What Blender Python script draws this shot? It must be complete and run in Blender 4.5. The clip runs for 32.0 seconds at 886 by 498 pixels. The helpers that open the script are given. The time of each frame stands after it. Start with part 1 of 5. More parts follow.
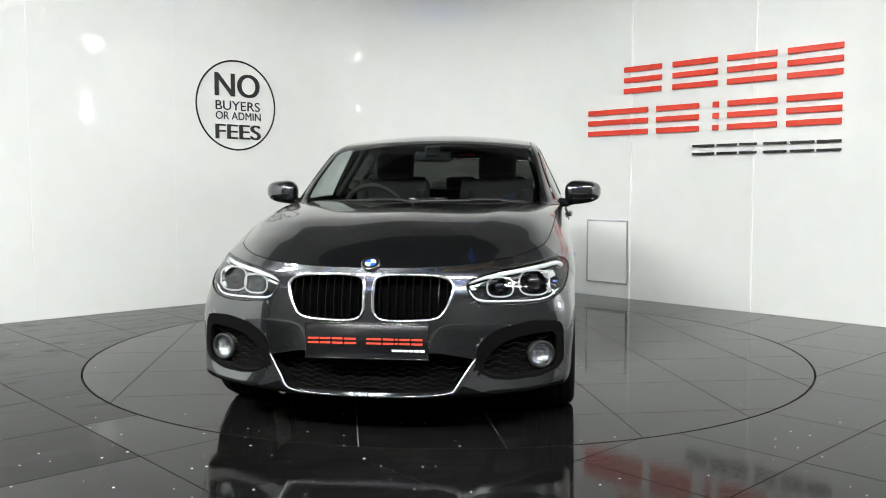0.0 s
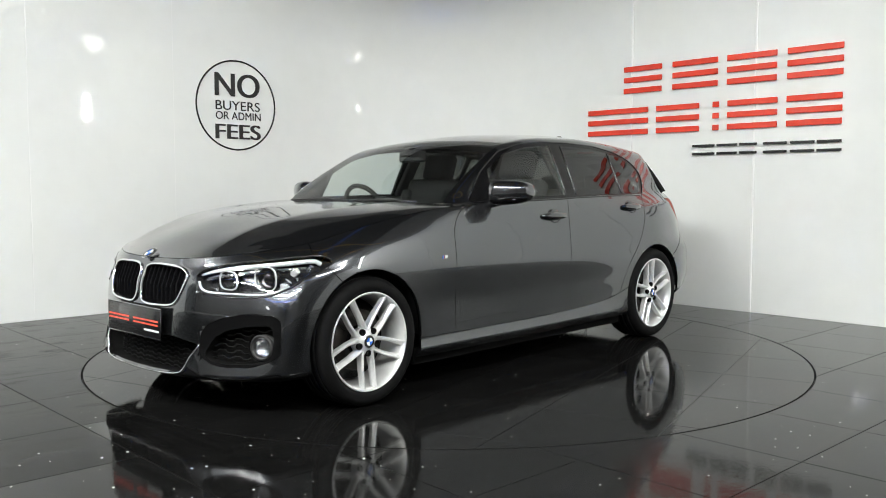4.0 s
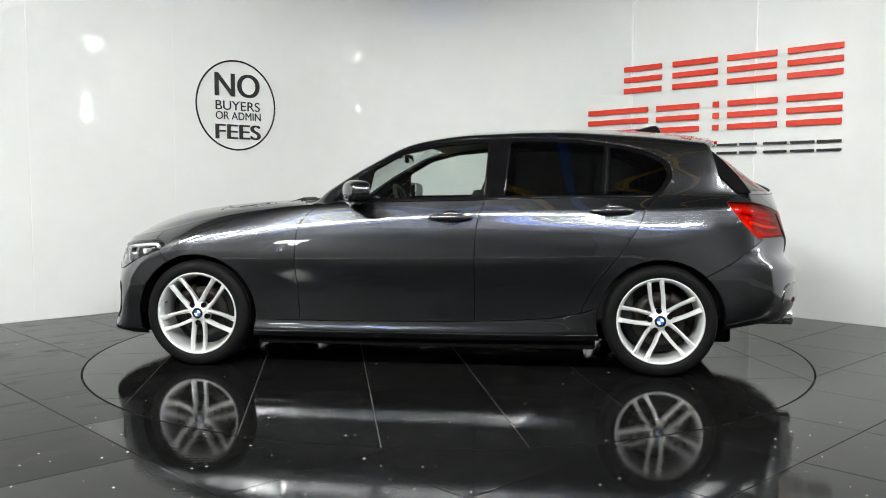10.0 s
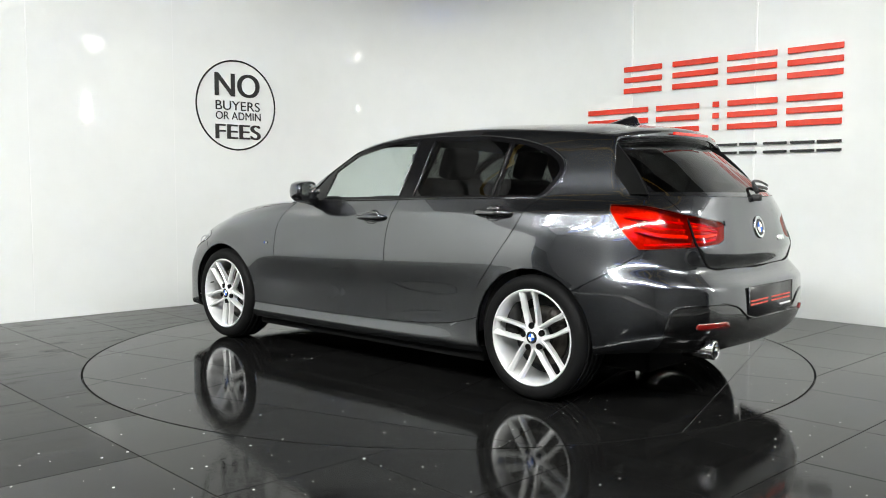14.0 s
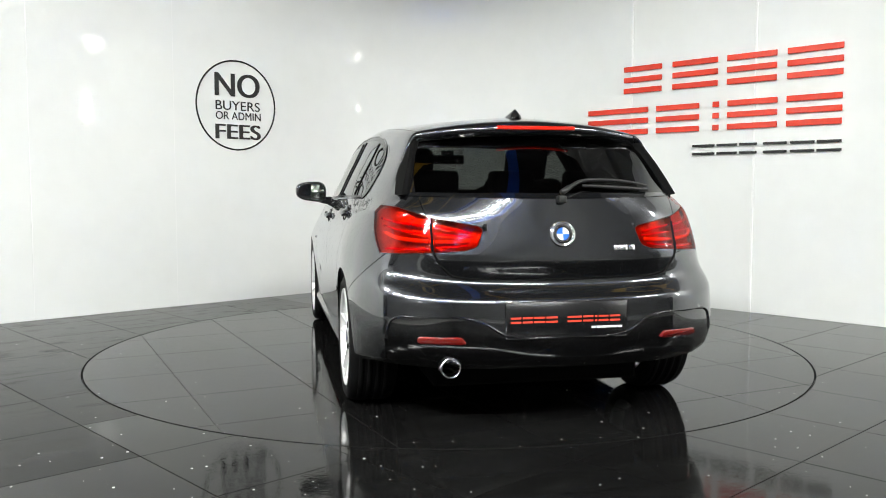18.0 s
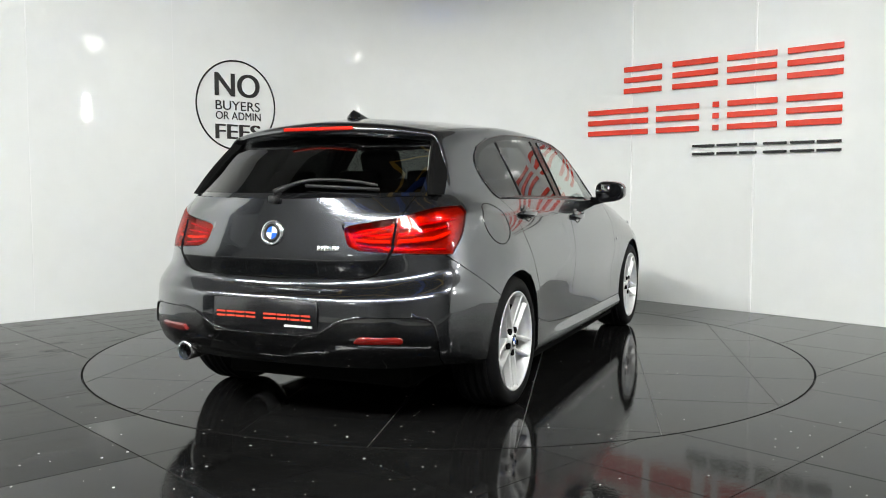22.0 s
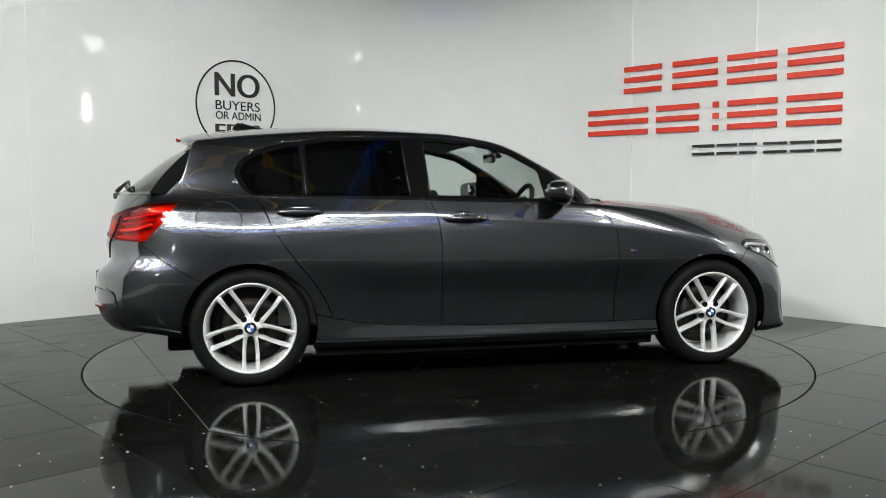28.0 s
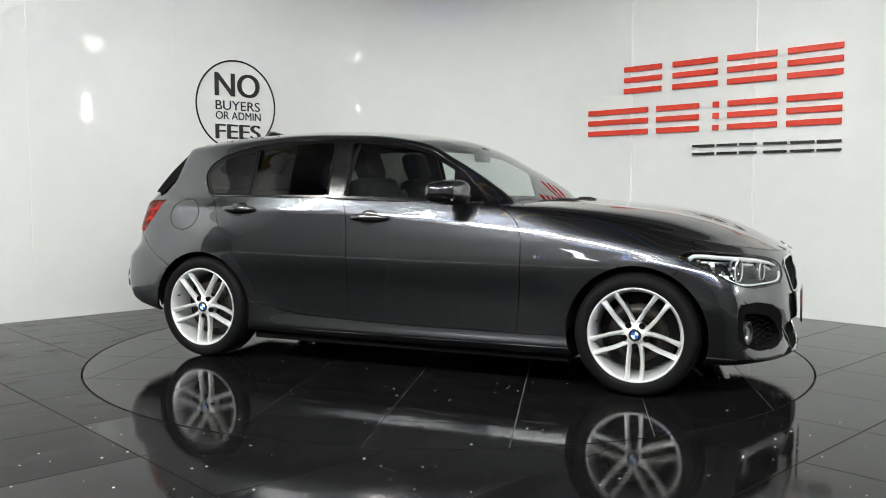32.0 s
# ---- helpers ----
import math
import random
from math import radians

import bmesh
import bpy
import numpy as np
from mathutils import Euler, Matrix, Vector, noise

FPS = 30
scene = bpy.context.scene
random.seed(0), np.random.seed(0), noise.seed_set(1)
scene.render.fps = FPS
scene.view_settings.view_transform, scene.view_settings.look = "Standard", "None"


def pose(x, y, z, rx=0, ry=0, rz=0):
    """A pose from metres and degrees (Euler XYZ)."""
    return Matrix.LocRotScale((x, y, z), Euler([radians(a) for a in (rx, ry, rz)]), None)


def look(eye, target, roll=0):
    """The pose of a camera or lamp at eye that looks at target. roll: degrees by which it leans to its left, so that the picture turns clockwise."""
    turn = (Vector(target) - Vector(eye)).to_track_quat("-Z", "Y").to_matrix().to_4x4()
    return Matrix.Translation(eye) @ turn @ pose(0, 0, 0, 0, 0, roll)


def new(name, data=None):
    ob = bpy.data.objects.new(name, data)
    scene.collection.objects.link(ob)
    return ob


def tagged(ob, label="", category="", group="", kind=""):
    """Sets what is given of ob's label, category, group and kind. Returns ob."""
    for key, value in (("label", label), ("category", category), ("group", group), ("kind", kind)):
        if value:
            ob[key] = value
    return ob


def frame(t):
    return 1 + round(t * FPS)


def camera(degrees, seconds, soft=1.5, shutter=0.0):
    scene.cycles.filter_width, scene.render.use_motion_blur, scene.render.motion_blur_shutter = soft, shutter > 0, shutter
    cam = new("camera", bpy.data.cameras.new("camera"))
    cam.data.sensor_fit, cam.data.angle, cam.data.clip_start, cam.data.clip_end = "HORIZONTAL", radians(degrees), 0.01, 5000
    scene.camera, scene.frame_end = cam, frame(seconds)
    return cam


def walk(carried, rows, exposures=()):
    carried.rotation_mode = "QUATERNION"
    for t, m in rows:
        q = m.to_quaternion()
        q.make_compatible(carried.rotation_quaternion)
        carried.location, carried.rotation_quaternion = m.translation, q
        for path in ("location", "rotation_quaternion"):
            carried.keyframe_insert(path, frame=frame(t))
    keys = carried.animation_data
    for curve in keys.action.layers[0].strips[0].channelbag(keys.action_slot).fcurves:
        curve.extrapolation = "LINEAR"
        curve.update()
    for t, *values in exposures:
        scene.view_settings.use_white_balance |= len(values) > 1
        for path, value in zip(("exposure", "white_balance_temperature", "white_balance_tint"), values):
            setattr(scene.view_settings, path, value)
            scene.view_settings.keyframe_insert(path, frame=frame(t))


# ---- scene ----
cam = camera(54.43, 32.0, soft=1.0)
EYE = Vector((0.0241, -5.6995, 1.0647))
STAND = Matrix.Translation(EYE) @ pose(0, 0, 0, 90 - 4.105, 0, 0.558)
walk(cam, [(0, STAND), (32, STAND)], [(0, 0.43), (3, 0.34), (6, 0.31), (9, 0.26), (11, 0.39), (13, 0.44), (17, 0.51), (19, 0.49), (21, 0.34), (23, 0.27), (25, 0.14), (28, 0.01), (30, 0.1), (32, 0.18)])
SPIN, START = 8.9155, 7.149          # turntable speed in degrees a second, heading of the car at the start

# ---- light ----
world = bpy.data.worlds.new("hall_gloom")
scene.world = world
world.use_nodes = True
world.node_tree.nodes["Background"].inputs[0].default_value = (0.6, 0.68, 0.75, 1)
world.node_tree.nodes["Background"].inputs[1].default_value = 0.02


def area(name, eye, target, sx, sy, watts, colour=(1, 1, 1)):
    d = bpy.data.lights.new(name, "AREA")
    d.shape, d.size, d.size_y, d.energy, d.color = "RECTANGLE", sx, sy, watts, colour
    ob = new(name, d)
    ob.matrix_world = look(eye, target)
    return ob


FLOODS = ((Vector((5.7, -4.3, 5.5)), Vector((-0.6, 0.8, 0.6)), 120, (1, 0.995, 0.955), 1.5, 0.4),
          (Vector((6.0, -2.75, 2.56)), Vector((-0.6, 0.6, 0.7)), 32, (1, 0.995, 0.955), 0.08, 0.42),
          (Vector((-4.7, -6.8, 5.6)), Vector((0.9, 1.0, 0.6)), 215, (0.99, 1, 0.96), 1.4, 0.3))
for _eye, _aim, _watts, _tint, _wide, _high in FLOODS:
    area("flood_light", _eye, _aim, _wide, _high, _watts, _tint)

# ---- materials ----
def material(name, colour, rough=0.5, metal=0.0, coat=0.0, bump=0.0, scale=40.0, vary=0.0, big=1.5, spec=0.5, each=0.0, rvar=0.0):
    m = bpy.data.materials.new(name)
    m.use_nodes = True
    nt = m.node_tree
    b = nt.nodes["Principled BSDF"]
    b.inputs["Base Color"].default_value = (*colour, 1)
    b.inputs["Roughness"].default_value = rough
    b.inputs["Metallic"].default_value = metal
    b.inputs["Coat Weight"].default_value = coat
    b.inputs["Coat Roughness"].default_value = 0.03
    b.inputs["Specular IOR Level"].default_value = spec
    tc = nt.nodes.new("ShaderNodeTexCoord")
    if vary or rvar or each:
        n1 = nt.nodes.new("ShaderNodeTexNoise")
        n1.inputs["Scale"].default_value, n1.inputs["Detail"].default_value = big, 6
        n2 = nt.nodes.new("ShaderNodeTexNoise")
        n2.inputs["Scale"].default_value, n2.inputs["Detail"].default_value = scale, 4
        nt.links.new(tc.outputs["Object"], n1.inputs["Vector"])
        nt.links.new(tc.outputs["Object"], n2.inputs["Vector"])
        add = nt.nodes.new("ShaderNodeMath")
        add.operation = "ADD"
        nt.links.new(n1.outputs["Fac"], add.inputs[0])
        nt.links.new(n2.outputs["Fac"], add.inputs[1])
        value = add.outputs[0]
        if each:
            info = nt.nodes.new("ShaderNodeObjectInfo")
            mul = nt.nodes.new("ShaderNodeMath")
            mul.operation = "MULTIPLY_ADD"
            mul.inputs[1].default_value = each
            nt.links.new(info.outputs["Random"], mul.inputs[0])
            nt.links.new(value, mul.inputs[2])
            value = mul.outputs[0]
        if vary or each:
            r = nt.nodes.new("ShaderNodeMapRange")
            r.inputs["From Min"].default_value, r.inputs["From Max"].default_value = 0.6, 1.4 + each
            r.inputs["To Min"].default_value, r.inputs["To Max"].default_value = 1 - vary, 1 + vary
            nt.links.new(value, r.inputs["Value"])
            mx = nt.nodes.new("ShaderNodeVectorMath")
            mx.operation = "SCALE"
            mx.inputs[0].default_value = colour
            nt.links.new(r.outputs[0], mx.inputs["Scale"])
            nt.links.new(mx.outputs[0], b.inputs["Base Color"])
        if rvar:
            r2 = nt.nodes.new("ShaderNodeMapRange")
            r2.inputs["From Min"].default_value, r2.inputs["From Max"].default_value = 0.7, 1.3
            r2.inputs["To Min"].default_value, r2.inputs["To Max"].default_value = max(0, rough - rvar), rough + rvar
            nt.links.new(n1.outputs["Fac"], add.inputs[0])
            nt.links.new(value, r2.inputs["Value"])
            nt.links.new(r2.outputs[0], b.inputs["Roughness"])
    if bump:
        n3 = nt.nodes.new("ShaderNodeTexNoise")
        n3.inputs["Scale"].default_value, n3.inputs["Detail"].default_value = scale * 2, 3
        bp = nt.nodes.new("ShaderNodeBump")
        bp.inputs["Strength"].default_value, bp.inputs["Distance"].default_value = bump, 0.002
        nt.links.new(tc.outputs["Object"], n3.inputs["Vector"])
        nt.links.new(n3.outputs["Fac"], bp.inputs["Height"])
        nt.links.new(bp.outputs[0], b.inputs["Normal"])
    return m


def glass(name, tint, gloss=1.0, rough=0.0):
    m = bpy.data.materials.new(name)
    m.use_nodes = True
    nt = m.node_tree
    nt.nodes.clear()
    out = nt.nodes.new("ShaderNodeOutputMaterial")
    mix = nt.nodes.new("ShaderNodeMixShader")
    tr = nt.nodes.new("ShaderNodeBsdfTransparent")
    tr.inputs[0].default_value = (*tint, 1)
    gl = nt.nodes.new("ShaderNodeBsdfGlossy")
    gl.inputs[0].default_value, gl.inputs[1].default_value = (gloss, gloss, gloss, 1), rough
    lw = nt.nodes.new("ShaderNodeLayerWeight")
    lw.inputs["Blend"].default_value = 0.5
    pw = nt.nodes.new("ShaderNodeMath")
    pw.operation, pw.inputs[1].default_value = "POWER", 5.0
    nt.links.new(lw.outputs["Facing"], pw.inputs[0])
    ml = nt.nodes.new("ShaderNodeMath")
    ml.operation, ml.inputs[1].default_value, ml.inputs[2].default_value = "MULTIPLY_ADD", 0.92, 0.055
    nt.links.new(pw.outputs[0], ml.inputs[0])
    nt.links.new(ml.outputs[0], mix.inputs[0])
    nt.links.new(tr.outputs[0], mix.inputs[1])
    nt.links.new(gl.outputs[0], mix.inputs[2])
    nt.links.new(mix.outputs[0], out.inputs[0])
    return m


def glowing(name, colour, strength):
    m = material(name, colour, 0.4)
    b = m.node_tree.nodes["Principled BSDF"]
    b.inputs["Emission Color"].default_value, b.inputs["Emission Strength"].default_value = (*colour, 1), strength
    return m


def flake_paint(name, colour):
    """Metallic paint under a clear coat: dark pigment with fine aluminium flakes."""
    m = material(name, colour, 0.225, 0.94, 1.0)
    nt = m.node_tree
    b = nt.nodes["Principled BSDF"]
    tc = nt.nodes.new("ShaderNodeTexCoord")
    v = nt.nodes.new("ShaderNodeTexNoise")
    v.inputs["Scale"].default_value, v.inputs["Detail"].default_value = 5.0, 3
    nt.links.new(tc.outputs["Object"], v.inputs["Vector"])
    r = nt.nodes.new("ShaderNodeMapRange")
    r.inputs["To Min"].default_value, r.inputs["To Max"].default_value = 0.94, 1.06
    nt.links.new(v.outputs["Fac"], r.inputs["Value"])
    s = nt.nodes.new("ShaderNodeVectorMath")
    s.operation = "SCALE"
    s.inputs[0].default_value = colour
    nt.links.new(r.outputs[0], s.inputs["Scale"])
    nt.links.new(s.outputs[0], b.inputs["Base Color"])
    n = nt.nodes.new("ShaderNodeTexNoise")
    n.inputs["Scale"].default_value, n.inputs["Detail"].default_value = 3.0, 4
    nt.links.new(tc.outputs["Object"], n.inputs["Vector"])
    r2 = nt.nodes.new("ShaderNodeMapRange")
    r2.inputs["To Min"].default_value, r2.inputs["To Max"].default_value = 0.012, 0.035
    b.inputs["Coat IOR"].default_value = 1.7
    nt.links.new(n.outputs["Fac"], r2.inputs["Value"])
    nt.links.new(r2.outputs[0], b.inputs["Coat Roughness"])
    return m


PAINT = flake_paint("grey_metallic_paint", (0.062, 0.0652, 0.072))
# charcoal of the diffuser; also paints the shade in the handle cups
CHARCOAL_AND_SHADE = flake_paint("charcoal_paint_and_cup_shade", (0.03, 0.031, 0.033))
PIANO = material("gloss_black", (0.006, 0.006, 0.007), 0.06, coat=0.5)
FRAME = material("satin_black_trim", (0.004, 0.004, 0.0045), 0.14, spec=0.25)
BUMPER_BLACK = material("satin_black_bumper", (0.003, 0.003, 0.0033), 0.75, spec=0.05, bump=0.1, scale=400)
PLASTIC = material("black_plastic", (0.012, 0.012, 0.013), 0.45, bump=0.3, scale=300, vary=0.2)
RUBBER = material("tyre_rubber", (0.006, 0.006, 0.0063), 0.6, spec=0.09, bump=0.25, scale=120, vary=0.3, big=6)
SILVER = material("silver_alloy", (0.80, 0.805, 0.81), 0.36, 0.5, 0.4, vary=0.06, big=9)
CHROME = material("chrome", (0.85, 0.86, 0.87), 0.07, 1.0)
SATIN = material("satin_chrome", (0.75, 0.76, 0.78), 0.22, 1.0)
DARK_CHROME = material("dark_chrome", (0.30, 0.31, 0.33), 0.18, 1.0)
STEEL = material("brake_steel", (0.035, 0.031, 0.028), 0.5, 0.8, vary=0.3, big=14)
INSIDE = material("black_trim", (0.012, 0.012, 0.012), 0.75, bump=0.3, scale=200, vary=0.2)
FABRIC = material("dark_seat_cloth", (0.005, 0.005, 0.0055), 0.9, bump=0.6, scale=260, vary=0.25)
LINING = material("grey_headlining", (0.05, 0.05, 0.048), 0.9, bump=0.3, scale=200, vary=0.1)
SCREEN = glass("clear_glass", (0.80, 0.85, 0.83))
PRIVACY = glass("tinted_glass", (0.07, 0.074, 0.07))
LENS = glass("clear_lens", (0.93, 0.94, 0.95), 1.0)
RED = material("red_lens", (0.60, 0.012, 0.004), 0.12, coat=1.0, vary=0.25, big=8)
RED_DARK = material("dark_red_lens", (0.13, 0.004, 0.003), 0.15, coat=1.0)
LAMP_RED = material("lamp_bowl", (0.36, 0.14, 0.09), 0.3, 0.6, vary=0.35, big=14, scale=60)
RED_BAR = material("bright_red_lens", (0.95, 0.42, 0.24), 0.2, coat=1.0)
LED = material("white_lens", (0.74, 0.76, 0.78), 0.15, coat=1.0)
GUIDE = material("light_guide", (0.5, 0.51, 0.53), 0.25, coat=1.0)
RED_CLEAR = glass("clear_red_lens", (0.95, 0.13, 0.028), 0.45, 0.05)
BLUE = material("blue_enamel", (0.02, 0.12, 0.55), 0.2, coat=1.0)
WHITE = material("white_enamel", (0.85, 0.86, 0.88), 0.25, coat=1.0)
VOID = material("matt_black", (0.003, 0.003, 0.003), 0.9, spec=0.1)
# black mesh, taken darker so its colour holds the deep openings' shade
MESH = material("black_mesh_with_shade", (0.0025, 0.0025, 0.0025), 0.6, spec=0.1)
LAMP_BLACK = material("lamp_inner_black", (0.03, 0.031, 0.034), 0.22, 0.6)
BLACK = material("black_enamel", (0.008, 0.008, 0.009), 0.25)
PLATE_RED = material("plate_red", (0.75, 0.06, 0.03), 0.35)
MIRROR = material("mirror_glass", (0.9, 0.9, 0.92), 0.01, 1.0)
WALL = material("gloss_white_panel", (0.80, 0.815, 0.80), 0.035, coat=0.0, vary=0.025, big=0.8, scale=6, spec=0.32, rvar=0.015)
WALL_EDGE = material("white_joint_strip", (0.84, 0.85, 0.84), 0.3)
SIGN_RED = material("red_sign_acrylic", (0.72, 0.045, 0.02), 0.22, vary=0.05)
SIGN_BLACK = material("black_sign_acrylic", (0.01, 0.01, 0.011), 0.2)
GROUT = material("grey_grout", (0.24, 0.24, 0.235), 0.8, vary=0.25, big=5)
HALL = material("hall_cladding", (0.14, 0.14, 0.14), 0.7, vary=0.2, big=0.6)
HALL_CEILING = material("hall_ceiling", (0.025, 0.025, 0.026), 0.8, vary=0.2, big=0.5)
YELLOW = material("yellow_beam_paint", (0.75, 0.45, 0.05), 0.45, vary=0.15)
BLUE_BEAM = material("blue_beam_paint", (0.03, 0.15, 0.70), 0.45, vary=0.15)
TUBE_LOW = glowing("low_lamp_diffuser", (0.98, 1, 0.96), 16)
TUBE_HIGH = glowing("high_lamp_diffuser", (0.985, 1, 0.955), 165)


def tile_stone(name, film, dust, worn, spec):
    """Polished black stone tile with sparse pale specks and a film of dust."""
    m = material(name, (0.006, 0.006, 0.006), 0.035, vary=0.4, big=2.2, scale=30, each=0.5, rvar=0.02, spec=spec, bump=0.09)
    nt = m.node_tree
    b = nt.nodes["Principled BSDF"]
    tc = nt.nodes.new("ShaderNodeTexCoord")
    geo = nt.nodes.new("ShaderNodeNewGeometry")
    v = nt.nodes.new("ShaderNodeTexVoronoi")
    v.inputs["Scale"].default_value, v.inputs["Randomness"].default_value = 19, 1
    info = nt.nodes.new("ShaderNodeObjectInfo")
    off = nt.nodes.new("ShaderNodeVectorMath")
    off.operation = "MULTIPLY_ADD"
    off.inputs[1].default_value = (31, 17, 0)
    nt.links.new(info.outputs["Random"], off.inputs[0])
    nt.links.new(tc.outputs["Object"], off.inputs[2])
    nt.links.new(off.outputs[0], v.inputs["Vector"])
    sep = nt.nodes.new("ShaderNodeSeparateColor")
    nt.links.new(v.outputs["Color"], sep.inputs[0])
    size = nt.nodes.new("ShaderNodeMapRange")
    size.inputs["From Min"].default_value, size.inputs["From Max"].default_value = 0.62, 1.0
    size.inputs["To Min"].default_value, size.inputs["To Max"].default_value = 0.02, 0.105
    nt.links.new(sep.outputs[0], size.inputs["Value"])
    lt = nt.nodes.new("ShaderNodeMath")
    lt.operation = "LESS_THAN"
    nt.links.new(v.outputs["Distance"], lt.inputs[0])
    nt.links.new(size.outputs[0], lt.inputs[1])
    mix = nt.nodes.new("ShaderNodeMix")
    mix.data_type = "RGBA"
    old = b.inputs["Base Color"].links[0].from_socket
    nt.links.new(lt.outputs[0], mix.inputs["Factor"])
    nt.links.new(old, mix.inputs["A"])
    mix.inputs["B"].default_value = (0.9, 0.9, 0.88, 1)
    # dried mop streaks: cloudy film that dulls the gloss
    stretch = nt.nodes.new("ShaderNodeMapping")
    stretch.inputs["Scale"].default_value = (1.0, 2.6, 1.0)
    stretch.inputs["Rotation"].default_value = (0, 0, 0.6)
    nt.links.new(off.outputs[0], stretch.inputs["Vector"])
    film_ = nt.nodes.new("ShaderNodeTexNoise")
    film_.inputs["Scale"].default_value, film_.inputs["Detail"].default_value, film_.inputs["Distortion"].default_value = 3.2, 8, 0.8
    nt.links.new(stretch.outputs[0], film_.inputs["Vector"])
    dull = nt.nodes.new("ShaderNodeMapRange")
    dull.inputs["From Min"].default_value, dull.inputs["From Max"].default_value = 0.52, 0.75
    nt.links.new(film_.outputs["Fac"], dull.inputs["Value"])
    mix2 = nt.nodes.new("ShaderNodeMix")
    mix2.data_type = "RGBA"
    half = nt.nodes.new("ShaderNodeMath")
    half.operation, half.inputs[1].default_value = "MULTIPLY", film
    nt.links.new(dull.outputs[0], half.inputs[0])
    nt.links.new(half.outputs[0], mix2.inputs["Factor"])
    nt.links.new(mix.outputs["Result"], mix2.inputs["A"])
    mix2.inputs["B"].default_value = (dust, dust, dust * 0.96, 1)
    nt.links.new(mix2.outputs["Result"], b.inputs["Base Color"])
    rough = nt.nodes.new("ShaderNodeMath")
    rough.operation, rough.inputs[1].default_value = "MULTIPLY_ADD", worn
    nt.links.new(dull.outputs[0], rough.inputs[0])
    nt.links.new(b.inputs["Roughness"].links[0].from_socket, rough.inputs[2])
    nt.links.new(rough.outputs[0], b.inputs["Roughness"])
    return m


TILE = tile_stone("black_polished_tile", 0.3, 0.02, 0.07, 0.15)
TILE_WORN = tile_stone("worn_black_tile", 0.85, 0.026, 0.3, 0.06)


# ---- mesh helpers ----
def part(name, bm, mat, parent=None, label="", smooth=True):
    me = bpy.data.meshes.new(name)
    bm.normal_update()
    bm.to_mesh(me)
    bm.free()
    for p in me.polygons:
        p.use_smooth = smooth
    me.materials.append(mat)
    ob = new(name, me)
    if parent:
        ob.parent = parent
    if label:
        tagged(ob, label)
    return ob


def join(*bms):
    out = bms[0]
    for b in bms[1:]:
        me = bpy.data.meshes.new("tmp")
        b.to_mesh(me)
        out.from_mesh(me)
        bpy.data.meshes.remove(me)
        b.free()
    return out


def box(cx, cy, cz, sx, sy, sz, bevel=0.0, seg=2, m=None):
    bm = bmesh.new()
    bmesh.ops.create_cube(bm, size=1)
    bmesh.ops.scale(bm, vec=(sx, sy, sz), verts=bm.verts)
    if bevel:
        bmesh.ops.bevel(bm, geom=bm.edges[:], offset=bevel, segments=seg, affect="EDGES", profile=0.6)
    if m is not None:
        bmesh.ops.transform(bm, matrix=m, verts=bm.verts)
    bmesh.ops.translate(bm, vec=(cx, cy, cz), verts=bm.verts)
    return bm


def lathe(profile, steps=48, axis="Y", closed=False):
    """Turns (radius, along) points about the axis."""
    bm = bmesh.new()
    rings = []
    for r, h in profile:
        ring = []
        for i in range(steps):
            a = 2 * math.pi * i / steps
            c, s = r * math.cos(a), r * math.sin(a)
            ring.append(bm.verts.new({"Y": (c, h, s), "X": (h, c, s), "Z": (c, s, h)}[axis]))
        rings.append(ring)
    pairs = list(zip(rings, rings[1:]))
    if closed:
        pairs.append((rings[-1], rings[0]))
    for a, b in pairs:
        for i in range(steps):
            j = (i + 1) % steps
            bm.faces.new((a[i], a[j], b[j], b[i]))
    bmesh.ops.remove_doubles(bm, verts=bm.verts, dist=1e-6)
    bmesh.ops.recalc_face_normals(bm, faces=bm.faces)
    return bm


def tube(points, radius, steps=8, closed=False):
    """A round bar along points; radius is a number or one for each point."""
    pts = [Vector(p) for p in points]
    n = len(pts)
    bm, rings = bmesh.new(), []
    side = None
    for i, p in enumerate(pts):
        a = pts[(i - 1) % n] if closed or i else p
        b = pts[(i + 1) % n] if closed or i < n - 1 else p
        d = (b - a).normalized()
        if side is None:
            side = d.orthogonal().normalized()
        side = (side - d * side.dot(d)).normalized()
        up = d.cross(side)
        r = radius[i] if isinstance(radius, (list, tuple)) else radius
        rings.append([bm.verts.new(p + (side * math.cos(2 * math.pi * k / steps) + up * math.sin(2 * math.pi * k / steps)) * r) for k in range(steps)])
    pairs = list(zip(rings, rings[1:])) + ([(rings[-1], rings[0])] if closed else [])
    for a, b in pairs:
        for k in range(steps):
            bm.faces.new((a[k], a[(k + 1) % steps], b[(k + 1) % steps], b[k]))
    if not closed:
        bm.faces.new(rings[0][::-1])
        bm.faces.new(rings[-1])
    bmesh.ops.recalc_face_normals(bm, faces=bm.faces)
    return bm


def slab(outline, depth, m=None, bevel=0.0):
    """A plate: the outline in the x-y plane, its top at z=0, depth below."""
    bm = bmesh.new()
    top = [bm.verts.new((x, y, 0)) for x, y in outline]
    f = bm.faces.new(top)
    r = bmesh.ops.extrude_face_region(bm, geom=[f])
    bmesh.ops.translate(bm, vec=(0, 0, -depth), verts=[v for v in r["geom"] if isinstance(v, bmesh.types.BMVert)])
    bmesh.ops.recalc_face_normals(bm, faces=bm.faces)
    if bevel:
        bmesh.ops.bevel(bm, geom=bm.edges[:], offset=bevel, segments=1, affect="EDGES")
    if m is not None:
        bmesh.ops.transform(bm, matrix=m, verts=bm.verts)
    return bm


